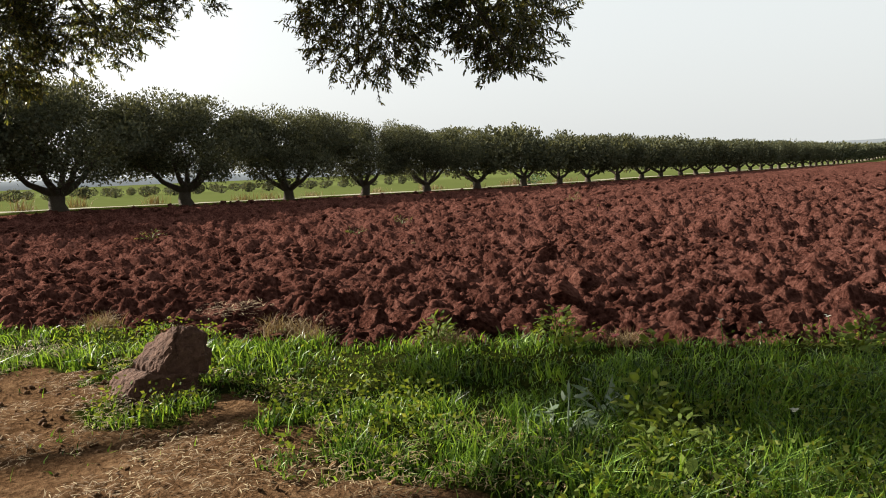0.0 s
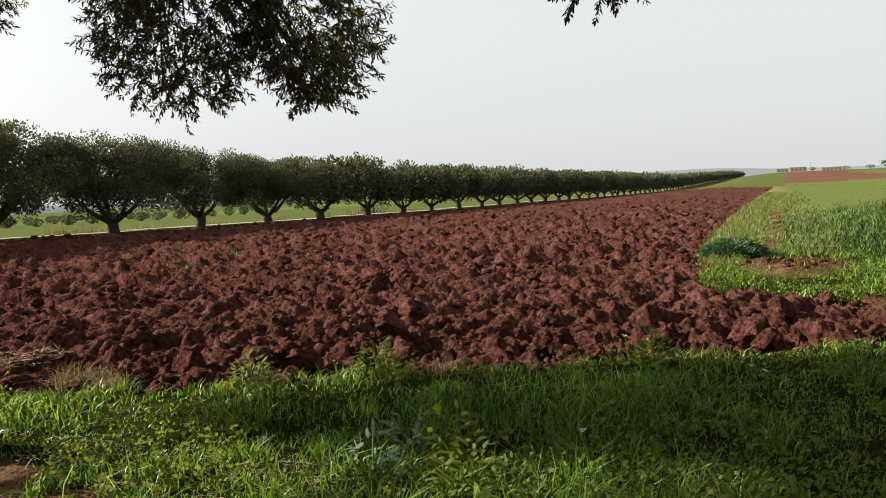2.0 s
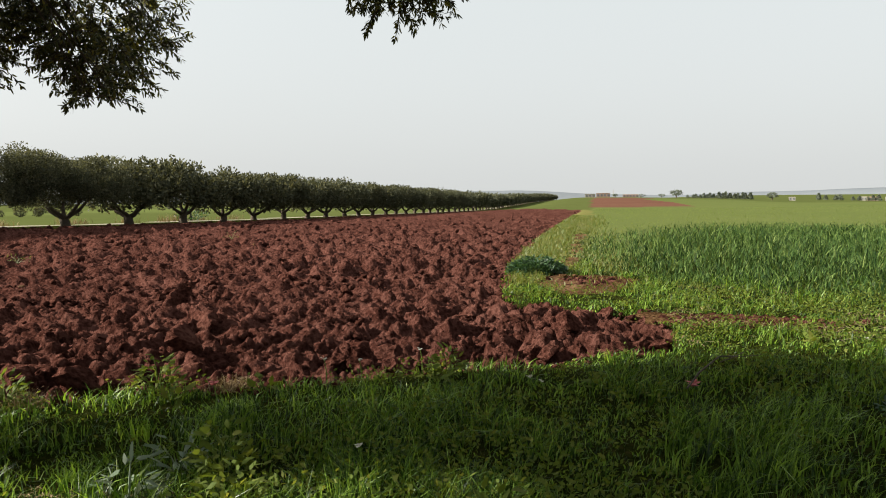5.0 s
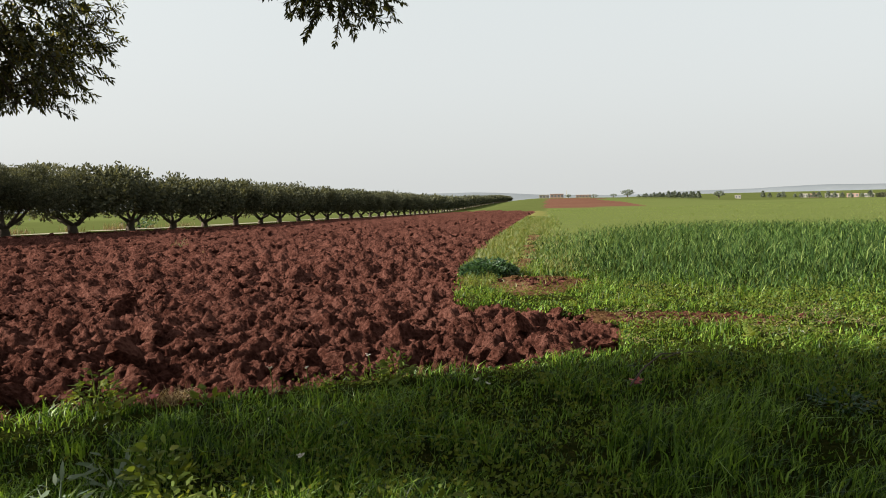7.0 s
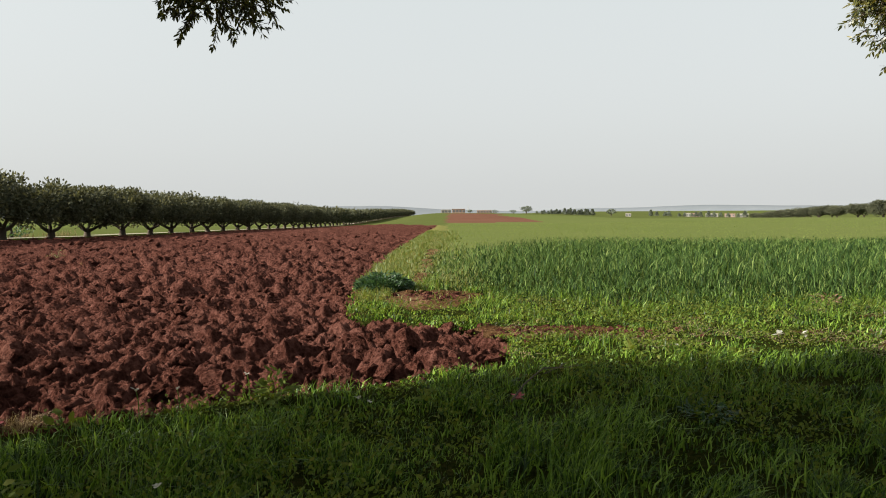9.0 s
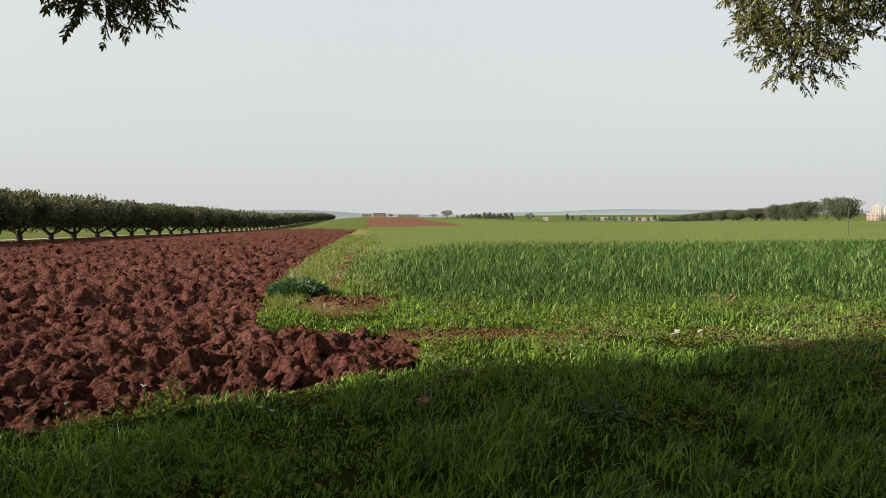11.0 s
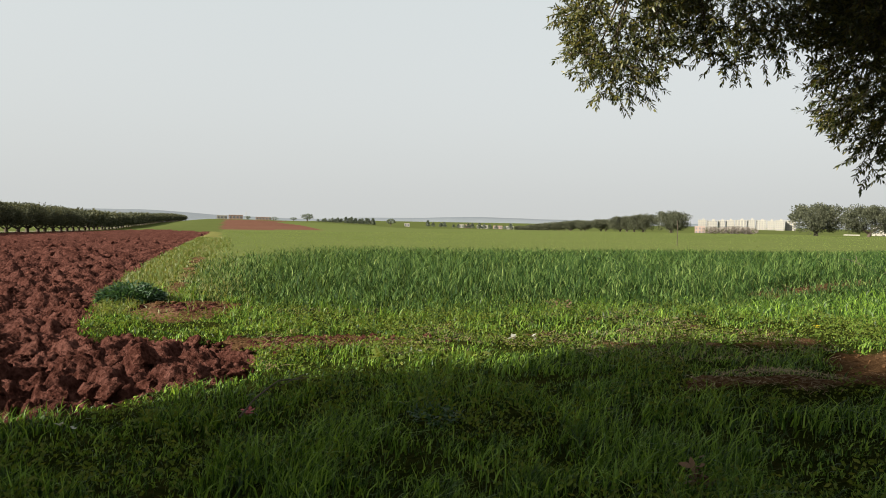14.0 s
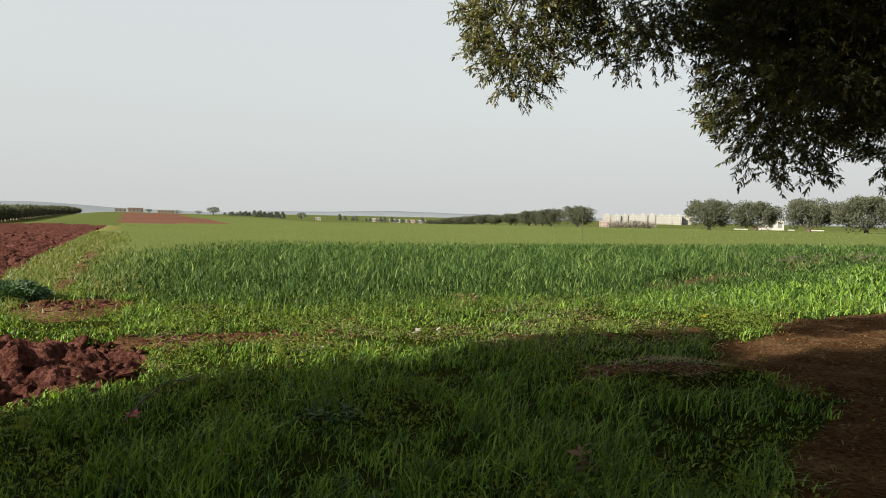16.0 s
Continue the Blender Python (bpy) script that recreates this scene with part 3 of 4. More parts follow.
big_olive(12, (9.6, 3.0), [(5.2, 6.9, 4.4), (6.6, 6.3, 4.2), (7.6, 5.6, 3.6), (9.0, 5.0, 3.9), (11.0, 5.5, 4.5), (5.6, 4.8, 5.4), (3.7, 5.0, 5.4)],
          [((4.83, 7.25, 3.5), (0.6, 0.6, 0.95), 420), ((5.95, 7.0, 3.74), (1.0, 0.8, 0.88), 520), ((6.98, 6.15, 3.0), (0.9, 0.9, 1.25), 1000), ((8.3, 5.5, 2.9), (1.1, 1.0, 1.4), 1000), ((9.3, 6.6, 3.3), (1.2, 1.0, 1.4), 600), ((7.6, 6.7, 4.0), (1.2, 0.8, 0.7), 420)],
          [((9.3, 4.0, 5.4), (3.8, 3.0, 0.8), 28000), ((3.6, 4.9, 5.4), (1.3, 1.3, 0.45), 9000), ((8.3, 7.0, 3.9), (1.1, 0.5, 0.6), 3100), ((9.6, 4.8, 4.0), (2.6, 1.7, 1.0), 14000), ((5.4, 4.9, 5.4), (1.5, 1.7, 0.5), 9000), ((9.0, 5.9, 3.9), (1.8, 0.9, 0.5), 6000)], "large olive tree with sunlit leafy shoots hanging low")


# ---- grass, crop and weeds ----
def ribbons(pos, lean, height, width, levels, g, curl=1.0):
    """Blades: ribbons of quads from the foot, bowing over towards lean (metres of overhang at the tip)."""
    n = len(pos)
    face = g.uniform(0, 6.2832, n)
    side = np.stack([np.cos(face), np.sin(face), np.zeros(n)], 1)
    rows = []
    for k in range(levels + 1):
        t = k / levels
        mid = pos + np.stack([lean[:, 0] * t ** (1 + curl), lean[:, 1] * t ** (1 + curl), height * (t - 0.28 * t**3 * np.hypot(lean[:, 0], lean[:, 1]) / height)], 1)
        w = width * (1 - t**1.6 * 0.93) / 2
        rows += [mid - side * w[:, None], mid + side * w[:, None]]
    co = np.stack(rows, 1).reshape(-1, 3)
    i = np.arange(n)[:, None] * (2 * levels + 2)
    fa = np.concatenate([i + [2 * k, 2 * k + 1, 2 * k + 3, 2 * k + 2] for k in range(levels)])
    return co, fa


def wedge(g, n, r0, r1, a0, a1, fall):
    """Places round the verge, thinning with distance as r ** -fall."""
    u, e = g.uniform(0, 1, n), 2 - fall
    r = (r0**e + u * (r1**e - r0**e)) ** (1 / e)
    a = np.radians(g.uniform(a0, a1, n))
    return FX + r * np.sin(a), FY + r * np.cos(a), r


g = np.random.default_rng(21)
x, y, r = wedge(g, 235000, 1.9, 17, -84, 64, 1.5)
x2, y2, r2 = wedge(g, 24000, 0.3, 6.5, 64, 276, 1.0)
x3, y3, r3 = wedge(g, 6000, 0.3, 1.9, -84, 64, 1.0)
x, y, r = np.concatenate([x, x2, x3]), np.concatenate([y, y2, y3]), np.concatenate([r, r2, r3])
tuft = fnoise(x * 1.7, y * 1.7, 81)
ok = (ploughed(x, y) < 0.05 + 0.12 * (tuft - 0.4)) & (g.uniform(0, 1, len(x)) < (1 - np.where(x > 3, 0.99, 0.95) * bare(x, y)) * S(0.12, 0.34, tuft + 0.12) * (0.25 + 0.75 * S(0.25, 0.6, vnoise(x * 6, y * 6, 82)))) & ~((y > 15.4) & (across(x, y) > 1.5))
x, y, r, tuft = x[ok], y[ok], r[ok], tuft[ok]
long = 1 - 0.45 * S(7.6, 9.6, y - 0.05 * x) * (1 - S(11, 12.6, y)) * (0.4 + 1.2 * vnoise(x * 2.3, y * 2.3, 83))
h = (0.055 + 0.155 * S(0.3, 0.62, tuft)) * g.uniform(0.55, 1.25, len(x)) * long * (1 - 0.55 * bare(x, y)) * (0.58 + 0.42 * S(0.1, 0.9, -ploughed(x, y)))
l = g.normal(size=(len(x), 2)) * (0.5 * h)[:, None] + np.stack([0.2 * h, -0.1 * h], 1)
co, fa = ribbons(np.stack([x, y, ground_z(x, y) - 0.01], 1), l, h, (0.0062 + 0.0010 * r) * g.uniform(0.4, 1.5, len(x)), 2, g)
tagged(part("grass", quick("grass", co, fa), GRASS), "long green verge grass bending over in tufts", "grass", kind="stuff")

# broad-leaved weeds among the grass
x, y, r = wedge(g, 64000, 2.2, 16, -80, 62, 1.15)
ok = (ploughed(x, y) < 0.0) & (bare(x, y) < 0.5) & (g.uniform(0, 1, len(x)) < S(0.42, 0.62, fnoise(x * 0.9, y * 0.9, 91)) * 0.5 + 0.75 * S(7.9, 9.0, y - 0.1 * x) * S(0.34, 0.56, fnoise(x * 1.3, y * 1.3, 92))) & ~((y > 14) & (across(x, y) > 1.5))
x, y = x[ok], y[ok]
n = len(x)
x, y = np.repeat(x, 3) + g.normal(0, 0.03, 3 * n), np.repeat(y, 3) + g.normal(0, 0.03, 3 * n)
w = g.uniform(0, 6.2832, 3 * n)
way = unit(np.stack([np.cos(w), np.sin(w), g.uniform(0.1, 0.9, 3 * n)], 1))
co, fa = cards(np.stack([x, y, ground_z(x, y) + g.uniform(0.03, 0.15, 3 * n)], 1), way, g.uniform(0.022, 0.05, 3 * n), 0.022, g)
tagged(part("weeds", quick("weeds", co, fa), WEED), "low broad-leaved green weeds among the grass", "weeds", kind="stuff")

# lush grass right of the wheat
x, y, r = wedge(g, 38000, 13, 70, 36, 64, 1.35)
ok = (y < 13.9 + 0.5 * np.clip(x - 11.5, 0, 60)) & (bare(x, y) < 0.6) & (r > 13.5)
x, y, r = x[ok], y[ok], r[ok]
h = (0.10 + 0.16 * vnoise(x * 1.2, y * 1.2, 84)) * g.uniform(0.6, 1.2, len(x))
l = g.normal(size=(len(x), 2)) * (0.5 * h)[:, None]
co, fa = ribbons(np.stack([x, y, ground_z(x, y) - 0.01], 1), l, h, (0.010 + 0.0011 * r) * g.uniform(0.7, 1.3, len(x)), 2, g)
tagged(part("field_grass", quick("field_grass", co, fa), GRASS), "short bright green grass beside the crop", "grass", kind="stuff")

# tall wheat
x, y, r = wedge(g, 62000, 9.6, 46, -10, 62, 1.2)
edge = 13.4 + 3.0 * (fnoise(x * 0.45, y * 0.45, 95) - 0.5) + 0.5 * np.clip(x - 11.5, 0, 60) + 2.6 * S(1.8, -0.4, x)
ok = (y > edge - 2.4) & (g.uniform(0, 1, len(x)) < 0.22 + S(-2.0, 0.9, y - edge)) & (across(x, y) > 1.3 + 1.6 * (fnoise(x, y, 96) - 0.5)) & (y < 60) & (g.uniform(0, 1, len(x)) > S(24, 52, y + 9 * (fnoise(x * 0.15, y * 0.15, 97) - 0.5) + 16 * S(10, 1.5, across(x, y)))) & (bare(x, y) < 0.6)
x, y, r, edge = x[ok], y[ok], r[ok], edge[ok]
h1 = (1 - 0.5 * S(24, 42, y)) * (0.13 + 0.50 * S(-1.6, 2.4, y - edge)) * (0.85 + 0.5 * (fnoise(x * 0.6, y * 0.6, 98) - 0.5)) * (0.4 + 0.6 * S(1.2, 4.2, across(x, y))) * g.uniform(0.72, 1.16, len(x))
tier = np.tile([0.02, 0.34, 0.62], len(x))
x, y, r, h1 = (np.repeat(v, 3) for v in (x, y, r, h1))
x, y = x + g.normal(0, 0.03, len(x)), y + g.normal(0, 0.03, len(x))
h = h1 * g.uniform(0.34, 0.55, len(x)) * (1 + 0.5 * (g.uniform(0, 1, len(x)) > 0.92))
w = g.uniform(0, 6.2832, len(x))
l = np.stack([np.cos(w), np.sin(w)], 1) * (h * g.uniform(0.3, 1.5, len(x)))[:, None]
co, fa = ribbons(np.stack([x, y, ground_z(x, y) + tier * h1 - 0.01], 1), l, h, (0.009 + 0.0006 * r) * g.uniform(0.6, 1.4, len(x)), 2, g, 1.2)
tagged(part("wheat", quick("wheat", co, fa), WHEAT), "dense tall blue-green young wheat", "crop", kind="stuff")

# shorter crop beyond
x, y, r = wedge(g, 25000, 21, 150, -10, 60, 1.25)
ok = (across(x, y) > 1.6) & (y > 23 + 5 * vnoise(x, y, 94)) & (bare(x, y) < 0.6) & ~((along(x, y) > 171) & (across(x, y) < 40))
x, y, r = x[ok], y[ok], r[ok]
h = 0.08 * g.uniform(0.6, 1.2, len(x))
l = g.normal(size=(len(x), 2)) * (0.35 * h)[:, None]
co, fa = ribbons(np.stack([x, y, ground_z(x, y) - 0.01], 1), l, h, (0.012 + 0.0009 * r) * g.uniform(0.7, 1.3, len(x)), 2, g)
tagged(part("short_crop", quick("short_crop", co, fa), SHORT), "light green short young crop", "crop", kind="stuff")

# short grass on the strip between ploughed land and wheat
x, y, r = wedge(g, 60000, 12, 75, -16, 6, 1.3)
ok = (across(x, y) < 1.2 + 1.6 * g.uniform(0, 1, len(x)) ** 2) & (ploughed(x, y) < 0.0) & (across(x, y) > -1.2) & (g.uniform(0, 1, len(x)) > 0.75 * bare(x, y))
x, y, r = x[ok], y[ok], r[ok]
h = 0.16 * g.uniform(0.5, 1.3, len(x)) * (1 - 0.45 * S(0.5, 0.0, np.abs(across(x, y) - 1.0)))
l = g.normal(size=(len(x), 2)) * (0.5 * h)[:, None]
co, fa = ribbons(np.stack([x, y, ground_z(x, y) - 0.01], 1), l, h, (0.010 + 0.0011 * r) * g.uniform(0.7, 1.3, len(x)), 2, g)
tagged(part("verge_grass", quick("verge_grass", co, fa), VERGE_BLADE), "short yellow-green grass on a narrow verge", "grass", kind="stuff")

# ---- clods on the ploughed field ----
def clod_shape(seed, cuts, rough):
    """A broken lump of clay: a ball with flat faces cut off and a rough skin."""
    g = np.random.default_rng(seed)
    bm = bmesh.new()
    bmesh.ops.create_icosphere(bm, subdivisions=cuts, radius=1)
    planes = [(unit(g.normal(size=3)), g.uniform(0.3, 0.75)) for _ in range(9)]
    for v in bm.verts:
        c = np.array(v.co)
        for nrm, lim in planes:
            d = c @ nrm
            if d > lim:
                c = c - nrm * (d - lim) * 0.97
        c = c * (1 + rough * g.uniform(-1, 1) + 0.25 * noise.noise(Vector(c * 1.7 + seed)) + 0.13 * noise.noise(Vector(c * 4.3 + seed))) * [1.15, 0.85, 0.75]
        v.co = c
    return bm


shapes = []
for k in range(6):
    bm = clod_shape(400 + k, 3 if k < 3 else 1, 0.075)
    me = bpy.data.meshes.new("clod")
    bm.to_mesh(me)
    bm.free()
    me.materials.append(CLOD)
    shapes.append(me)

cr = random.Random(31)
# the large clods that stand out, then the nearest of the rest: x, y, size, height of the middle
large = [(-3.16, 6.75, 0.36, 0.14), (-4.3, 8.5, 0.34, 0.12), (-5.58, 9.65, 0.36, 0.12), (0.22, 10.35, 0.22, 0.2), (0.62, 10.35, 0.19, 0.16), (1.38, 8.6, 0.2, 0.1), (0.35, 9.1, 0.3, 0.14),
         (-3.9, 5.5, 0.3, 0.1), (-2.6, 6.1, 0.28, 0.12), (-4.6, 5.2, 0.32, 0.1), (-3.2, 5.5, 0.3, 0.1), (-1.2, 7.3, 0.22, 0.1), (-0.2, 8.1, 0.22, 0.1), (0.5, 8.3, 0.2, 0.1), (-2.2, 7.6, 0.27, 0.1)]
for k in range(34):
    t = cr.random()
    x = -7.2 + 8.2 * t
    y = float(np.interp(x, EDGE_X, EDGE_Y)) + 0.25 + 0.9 * cr.random() ** 1.5
    large.append((x, y, cr.uniform(0.13, 0.27), 0.1))
clod_list = list(large)
while len(clod_list) < 290:
    az, d = radians(cr.uniform(-82, 12)), 3.6 * math.exp(cr.uniform(0, 1.35))
    x, y = FX + d * math.sin(az), FY + d * math.cos(az)
    if ploughed(x, y) > 0.05 and y < 13.5:
        s = cr.uniform(0.07, 0.15) * (1 + 0.8 * (cr.random() < 0.18))
        clod_list.append((x, y, s, float(soil_z(np.array(x), np.array(y), 0.03)) * float(S(0, 0.5, ploughed(x, y))) + 0.25 * s))
for n, (x, y, s, up) in enumerate(clod_list):
    s = s * (0.74 if n < len(large) else 0.62)
    up = float(soil_z(np.array(x), np.array(y), 0.03)) * float(S(0, 0.3, ploughed(x, y))) + 0.3 * s
    ob = new("clod", cr.choice(shapes[:3] if s > 0.11 else shapes[3:]))
    ob.parent = plough
    ob.matrix_basis = pose(x, y, float(ground_z(x, y)) + up, cr.uniform(-25, 25), cr.uniform(-25, 25), cr.uniform(0, 360)) @ Matrix.Diagonal((s * cr.uniform(0.85, 1.2), s * cr.uniform(0.8, 1.1), s * cr.uniform(0.75, 1.1), 1))

# the smaller ones, joined
g = np.random.default_rng(33)
t5 = (1 + 5**0.5) / 2
ico = unit(np.array([(-1, t5, 0), (1, t5, 0), (-1, -t5, 0), (1, -t5, 0), (0, -1, t5), (0, 1, t5), (0, -1, -t5), (0, 1, -t5), (t5, 0, -1), (t5, 0, 1), (-t5, 0, -1), (-t5, 0, 1)]))
hull = np.array([(0, 11, 5), (0, 5, 1), (0, 1, 7), (0, 7, 10), (0, 10, 11), (1, 5, 9), (5, 11, 4), (11, 10, 2), (10, 7, 6), (7, 1, 8), (3, 9, 4), (3, 4, 2), (3, 2, 6), (3, 6, 8), (3, 8, 9), (4, 9, 5), (2, 4, 11), (6, 2, 10), (8, 6, 7), (9, 8, 1)])
n = 20000
d = 3.4 * np.exp(3.0 * g.uniform(0, 1, n) ** 0.85)
az = np.radians(g.uniform(-84, 10, n))
x, y = FX + d * np.sin(az), FY + d * np.cos(az)
x[:700], y[:700] = g.normal(2.2, 0.5, 700), g.normal(10.2, 0.2, 700)
x[700:1000], y[700:1000] = g.normal(-0.05, 0.35, 300), g.normal(14.0, 0.3, 300)
d = np.hypot(x - FX, y - FY)
ok = (ploughed(x, y) > -0.12) | (np.arange(n) < 1000)
x, y, d = x[ok], y[ok], d[ok]
n = len(x)
s = (0.014 + 0.0022 * np.minimum(d, 40)) * np.minimum(np.exp(g.normal(0, 0.55, n)), 2.2)
z = ground_z(x, y) + soil_z(x, y, d * 0.005) * S(0, 0.3, ploughed(x, y)) - 0.1 * s
skin = ico[None] * g.uniform(0.4, 1.35, (n, 12, 1)) * (s[:, None] * g.uniform(0.7, 1.3, (n, 3)) * [1.2, 1.0, 0.75])[:, None, :]
w = g.uniform(0, 6.28, n)
c, q = np.cos(w)[:, None], np.sin(w)[:, None]
skin = np.stack([skin[..., 0] * c - skin[..., 1] * q, skin[..., 0] * q + skin[..., 1] * c, skin[..., 2]], -1)
co = (np.stack([x, y, z], -1)[:, None] + skin).reshape(-1, 3)
fa = (np.arange(n)[:, None, None] * 12 + hull[None]).reshape(-1, 3)
crumbs = tagged(part("crumbs", quick("crumbs", co, fa), CLOD, plough), "small broken clods of red clay", kind="stuff")

# ---- things on the verge ----
ROCK = noisy("clay_boulder", ((0.25, (0.0378, 0.0194, 0.0127)), (0.5, (0.0767, 0.0405, 0.0268)), (0.8, (0.1385, 0.0794, 0.0528))), 3.0, 22, 0.95, 0.1, 0.045)
PETAL = leafy("white_petal", ((0.0, (0.2376, 0.2376, 0.1944)), (1.0, (0.3456, 0.3456, 0.3110))), 0.6, 0.2, 0.3)
RED = leafy("red_scrap", ((0.0, (0.1512, 0.0259, 0.0259)), (1.0, (0.2376, 0.0605, 0.0562))), 0.7, 0.2, 0.1)
YELLOW = leafy("yellow_petal", ((0.0, (0.5040, 0.3960, 0.0216)), (1.0, (0.6120, 0.5040, 0.0432))), 0.6, 0.2, 0.3)
DRY = leafy("withered_leaf", ((0.0, (0.0648, 0.0396, 0.0252)), (1.0, (0.1584, 0.1008, 0.0648))), 0.85, 0.1, 0.1)
DARK_WEED = leafy("dark_weed_leaf", ((0.0, (0.0130, 0.0360, 0.0130)), (0.6, (0.0252, 0.0612, 0.0216)), (1.0, (0.0504, 0.0936, 0.0360))), 0.5, 0.35, 0.25)
SAGE = leafy("grey_green_leaf", ((0.0, (0.0720, 0.1080, 0.0648)), (1.0, (0.1584, 0.1944, 0.1368))), 0.7, 0.2, 0.25)


def spot(x, y, up=0.0):
    return pose(x, y, float(ground_z(x, y)) + up)


def boulder():
    """A broken block of dried clay with a ledge and cracks."""
    bm = bmesh.new()
    bmesh.ops.create_icosphere(bm, subdivisions=5, radius=1)
    for v in bm.verts:
        c = v.co.copy()
        for nrm, lim in (((0.2, -0.95, 0.25), 0.62), ((0.1, 0.9, 0.4), 0.7), ((-0.68, -0.45, 0.58), 0.52), ((0.95, 0, 0.2), 0.80), ((0.3, -0.7, 0.65), 0.74)):
            nv = Vector(nrm).normalized()
            d = c.dot(nv)
            if d > lim:
                c -= nv * (d - lim) * 0.92
        k = 1 + 0.10 * noise.fractal(c * 1.6, 0.6, 2.0, 4) + 0.035 * noise.fractal(c * 7, 0.6, 2.0, 4)
        c *= k
        ledge = 0.11 + 0.05 * noise.noise(c * 2.3)
        if c.z < ledge:
            c.y -= 0.22 * min(1, (ledge - c.z) * 9)
            c.x -= 0.30 * min(1, (ledge - c.z) * 6)
        c.z -= 0.13 * max(0, 1 - abs(c.z - ledge - 0.02) * 16)
        crack = abs(c.x - 0.1 - 0.12 * noise.noise(c * 3))
        if c.z > 0.3:
            c.y += 0.12 * max(0, 1 - crack * 14)
        v.co = Vector((c.x * 0.34, c.y * 0.30, c.z * 0.34))
    return bm


ob = part("boulder", boulder(), ROCK)
tagged(ob, "large brown block of dried clay with cracks, in the grass", "boulder")
ob.matrix_world = spot(-3.72, 2.72, 0.135) @ pose(0, 0, 0, -6, 4, 58) @ Matrix.Diagonal((0.92, 0.95, 0.95, 1))


def tuft_plant(name, label, category, mat, x, y, count, height, spread, leaf, width, seed, group=""):
    """A low plant: leaves on arching stalks from one foot."""
    g = np.random.default_rng(seed)
    root = new(name)
    root.matrix_world = spot(x, y)
    w, t = g.uniform(0, 6.2832, count), g.uniform(0.15, 1, count) ** 0.7
    pos = np.stack([np.cos(w) * spread * t, np.sin(w) * spread * t, height * g.uniform(0.15, 1, count) * (1.1 - 0.7 * t)], 1)
    way = unit(np.stack([np.cos(w), np.sin(w), g.uniform(-0.2, 0.9, count)], 1) + 0.4 * g.normal(size=(count, 3)))
    co, tris, quads = leaf_mesh(pos, way, unit(g.normal(size=(count, 3)) * 0.5 + [0, 0, 1]), leaf * g.uniform(0.6, 1.3, count), width * g.uniform(0.7, 1.3, count))
    part("foliage", quick("foliage", co, [tris, quads]), mat, root)
    for q in pos[:8]:
        part("stalk", tubes_mesh("stalk", [tube([(0, 0, -0.03), tuple(q * [0.45, 0.45, 0.65]), tuple(q)], [0.006, 0.005, 0.003], 4)]), mat, root)
    return tagged(root, label, category, group=group)


tuft_plant("weed_bush", "dark green bushy weed at the wheat's edge", "weed", DARK_WEED, -1.2, 15.0, 2000, 0.40, 0.55, 0.11, 0.03, 1)
tuft_plant("weed_bush", "dark green leafy weed on the grass strip", "weed", DARK_WEED, -1.5, 15.2, 500, 0.26, 0.35, 0.10, 0.03, 2)
for n, (x, y, c, h, s) in enumerate(((-16.0, 25.3, 160, 0.4, 0.45), (-16.3, 7.5, 120, 0.3, 0.5), (-14.1, 13.9, 120, 0.3, 0.4), (-12.6, 11.1, 90, 0.25, 0.35))):
    tuft_plant("seedling", "light green weed growing in the ploughed soil", "weed", VERGE_BLADE, x, y, c // 3, h, s * 0.7, 0.08, 0.018, 20 + n, "weeds in the ploughed field")
for n, (x, y, h) in enumerate(((-2.4, 5.5, 0.34), (-0.77, 4.1, 0.42), (-0.45, 3.75, 0.36), (-0.35, 6.6, 0.3), (-3.1, 4.75, 0.3), (0.75, 3.9, 0.34))):
    tuft_plant("leafy_weed", "upright light green leafy weed in the grass", "weed", WEED, x, y, 130, h, 0.16, 0.07, 0.026, 40 + n, "upright weeds in the grass")
for n, (x, y) in enumerate(((-1.05, 3.75), (-1.1, 4.15))):
    tuft_plant("thistle", "grey-green thistle among the grass", "weed", SAGE, x, y, 60, 0.26, 0.14, 0.09, 0.022, 60 + n, "thistles in the grass")
for n, (x, y, c) in enumerate(((-0.25, 3.5, 12), (-1.6, 5.75, 9), (-0.4, 6.45, 10), (0.95, 6.6, 9), (-2.05, 5.3, 9), (3.9, 8.7, 9), (2.9, 8.9, 9))):
    tuft_plant("broad_weed", "broad-leaved green dock low in the grass", "weed", WEED, x, y, c + 4, 0.13, 0.12, 0.12, 0.055, 80 + n, "docks in the grass")
tuft_plant("withered_plant", "withered brown seed head on a drooping plant", "plant", DRY, 4.22, 4.86, 26, 0.26, 0.05, 0.07, 0.032, 95)
tuft_plant("dark_weed", "low dark rosette in the shaded grass", "weed", DARK_WEED, 3.0, 6.5, 160, 0.12, 0.2, 0.05, 0.02, 96)
tuft_plant("dark_weed", "dark weed standing in the lit grass", "weed", DRY, 6.6, 13.2, 60, 0.3, 0.2, 0.1, 0.03, 97)


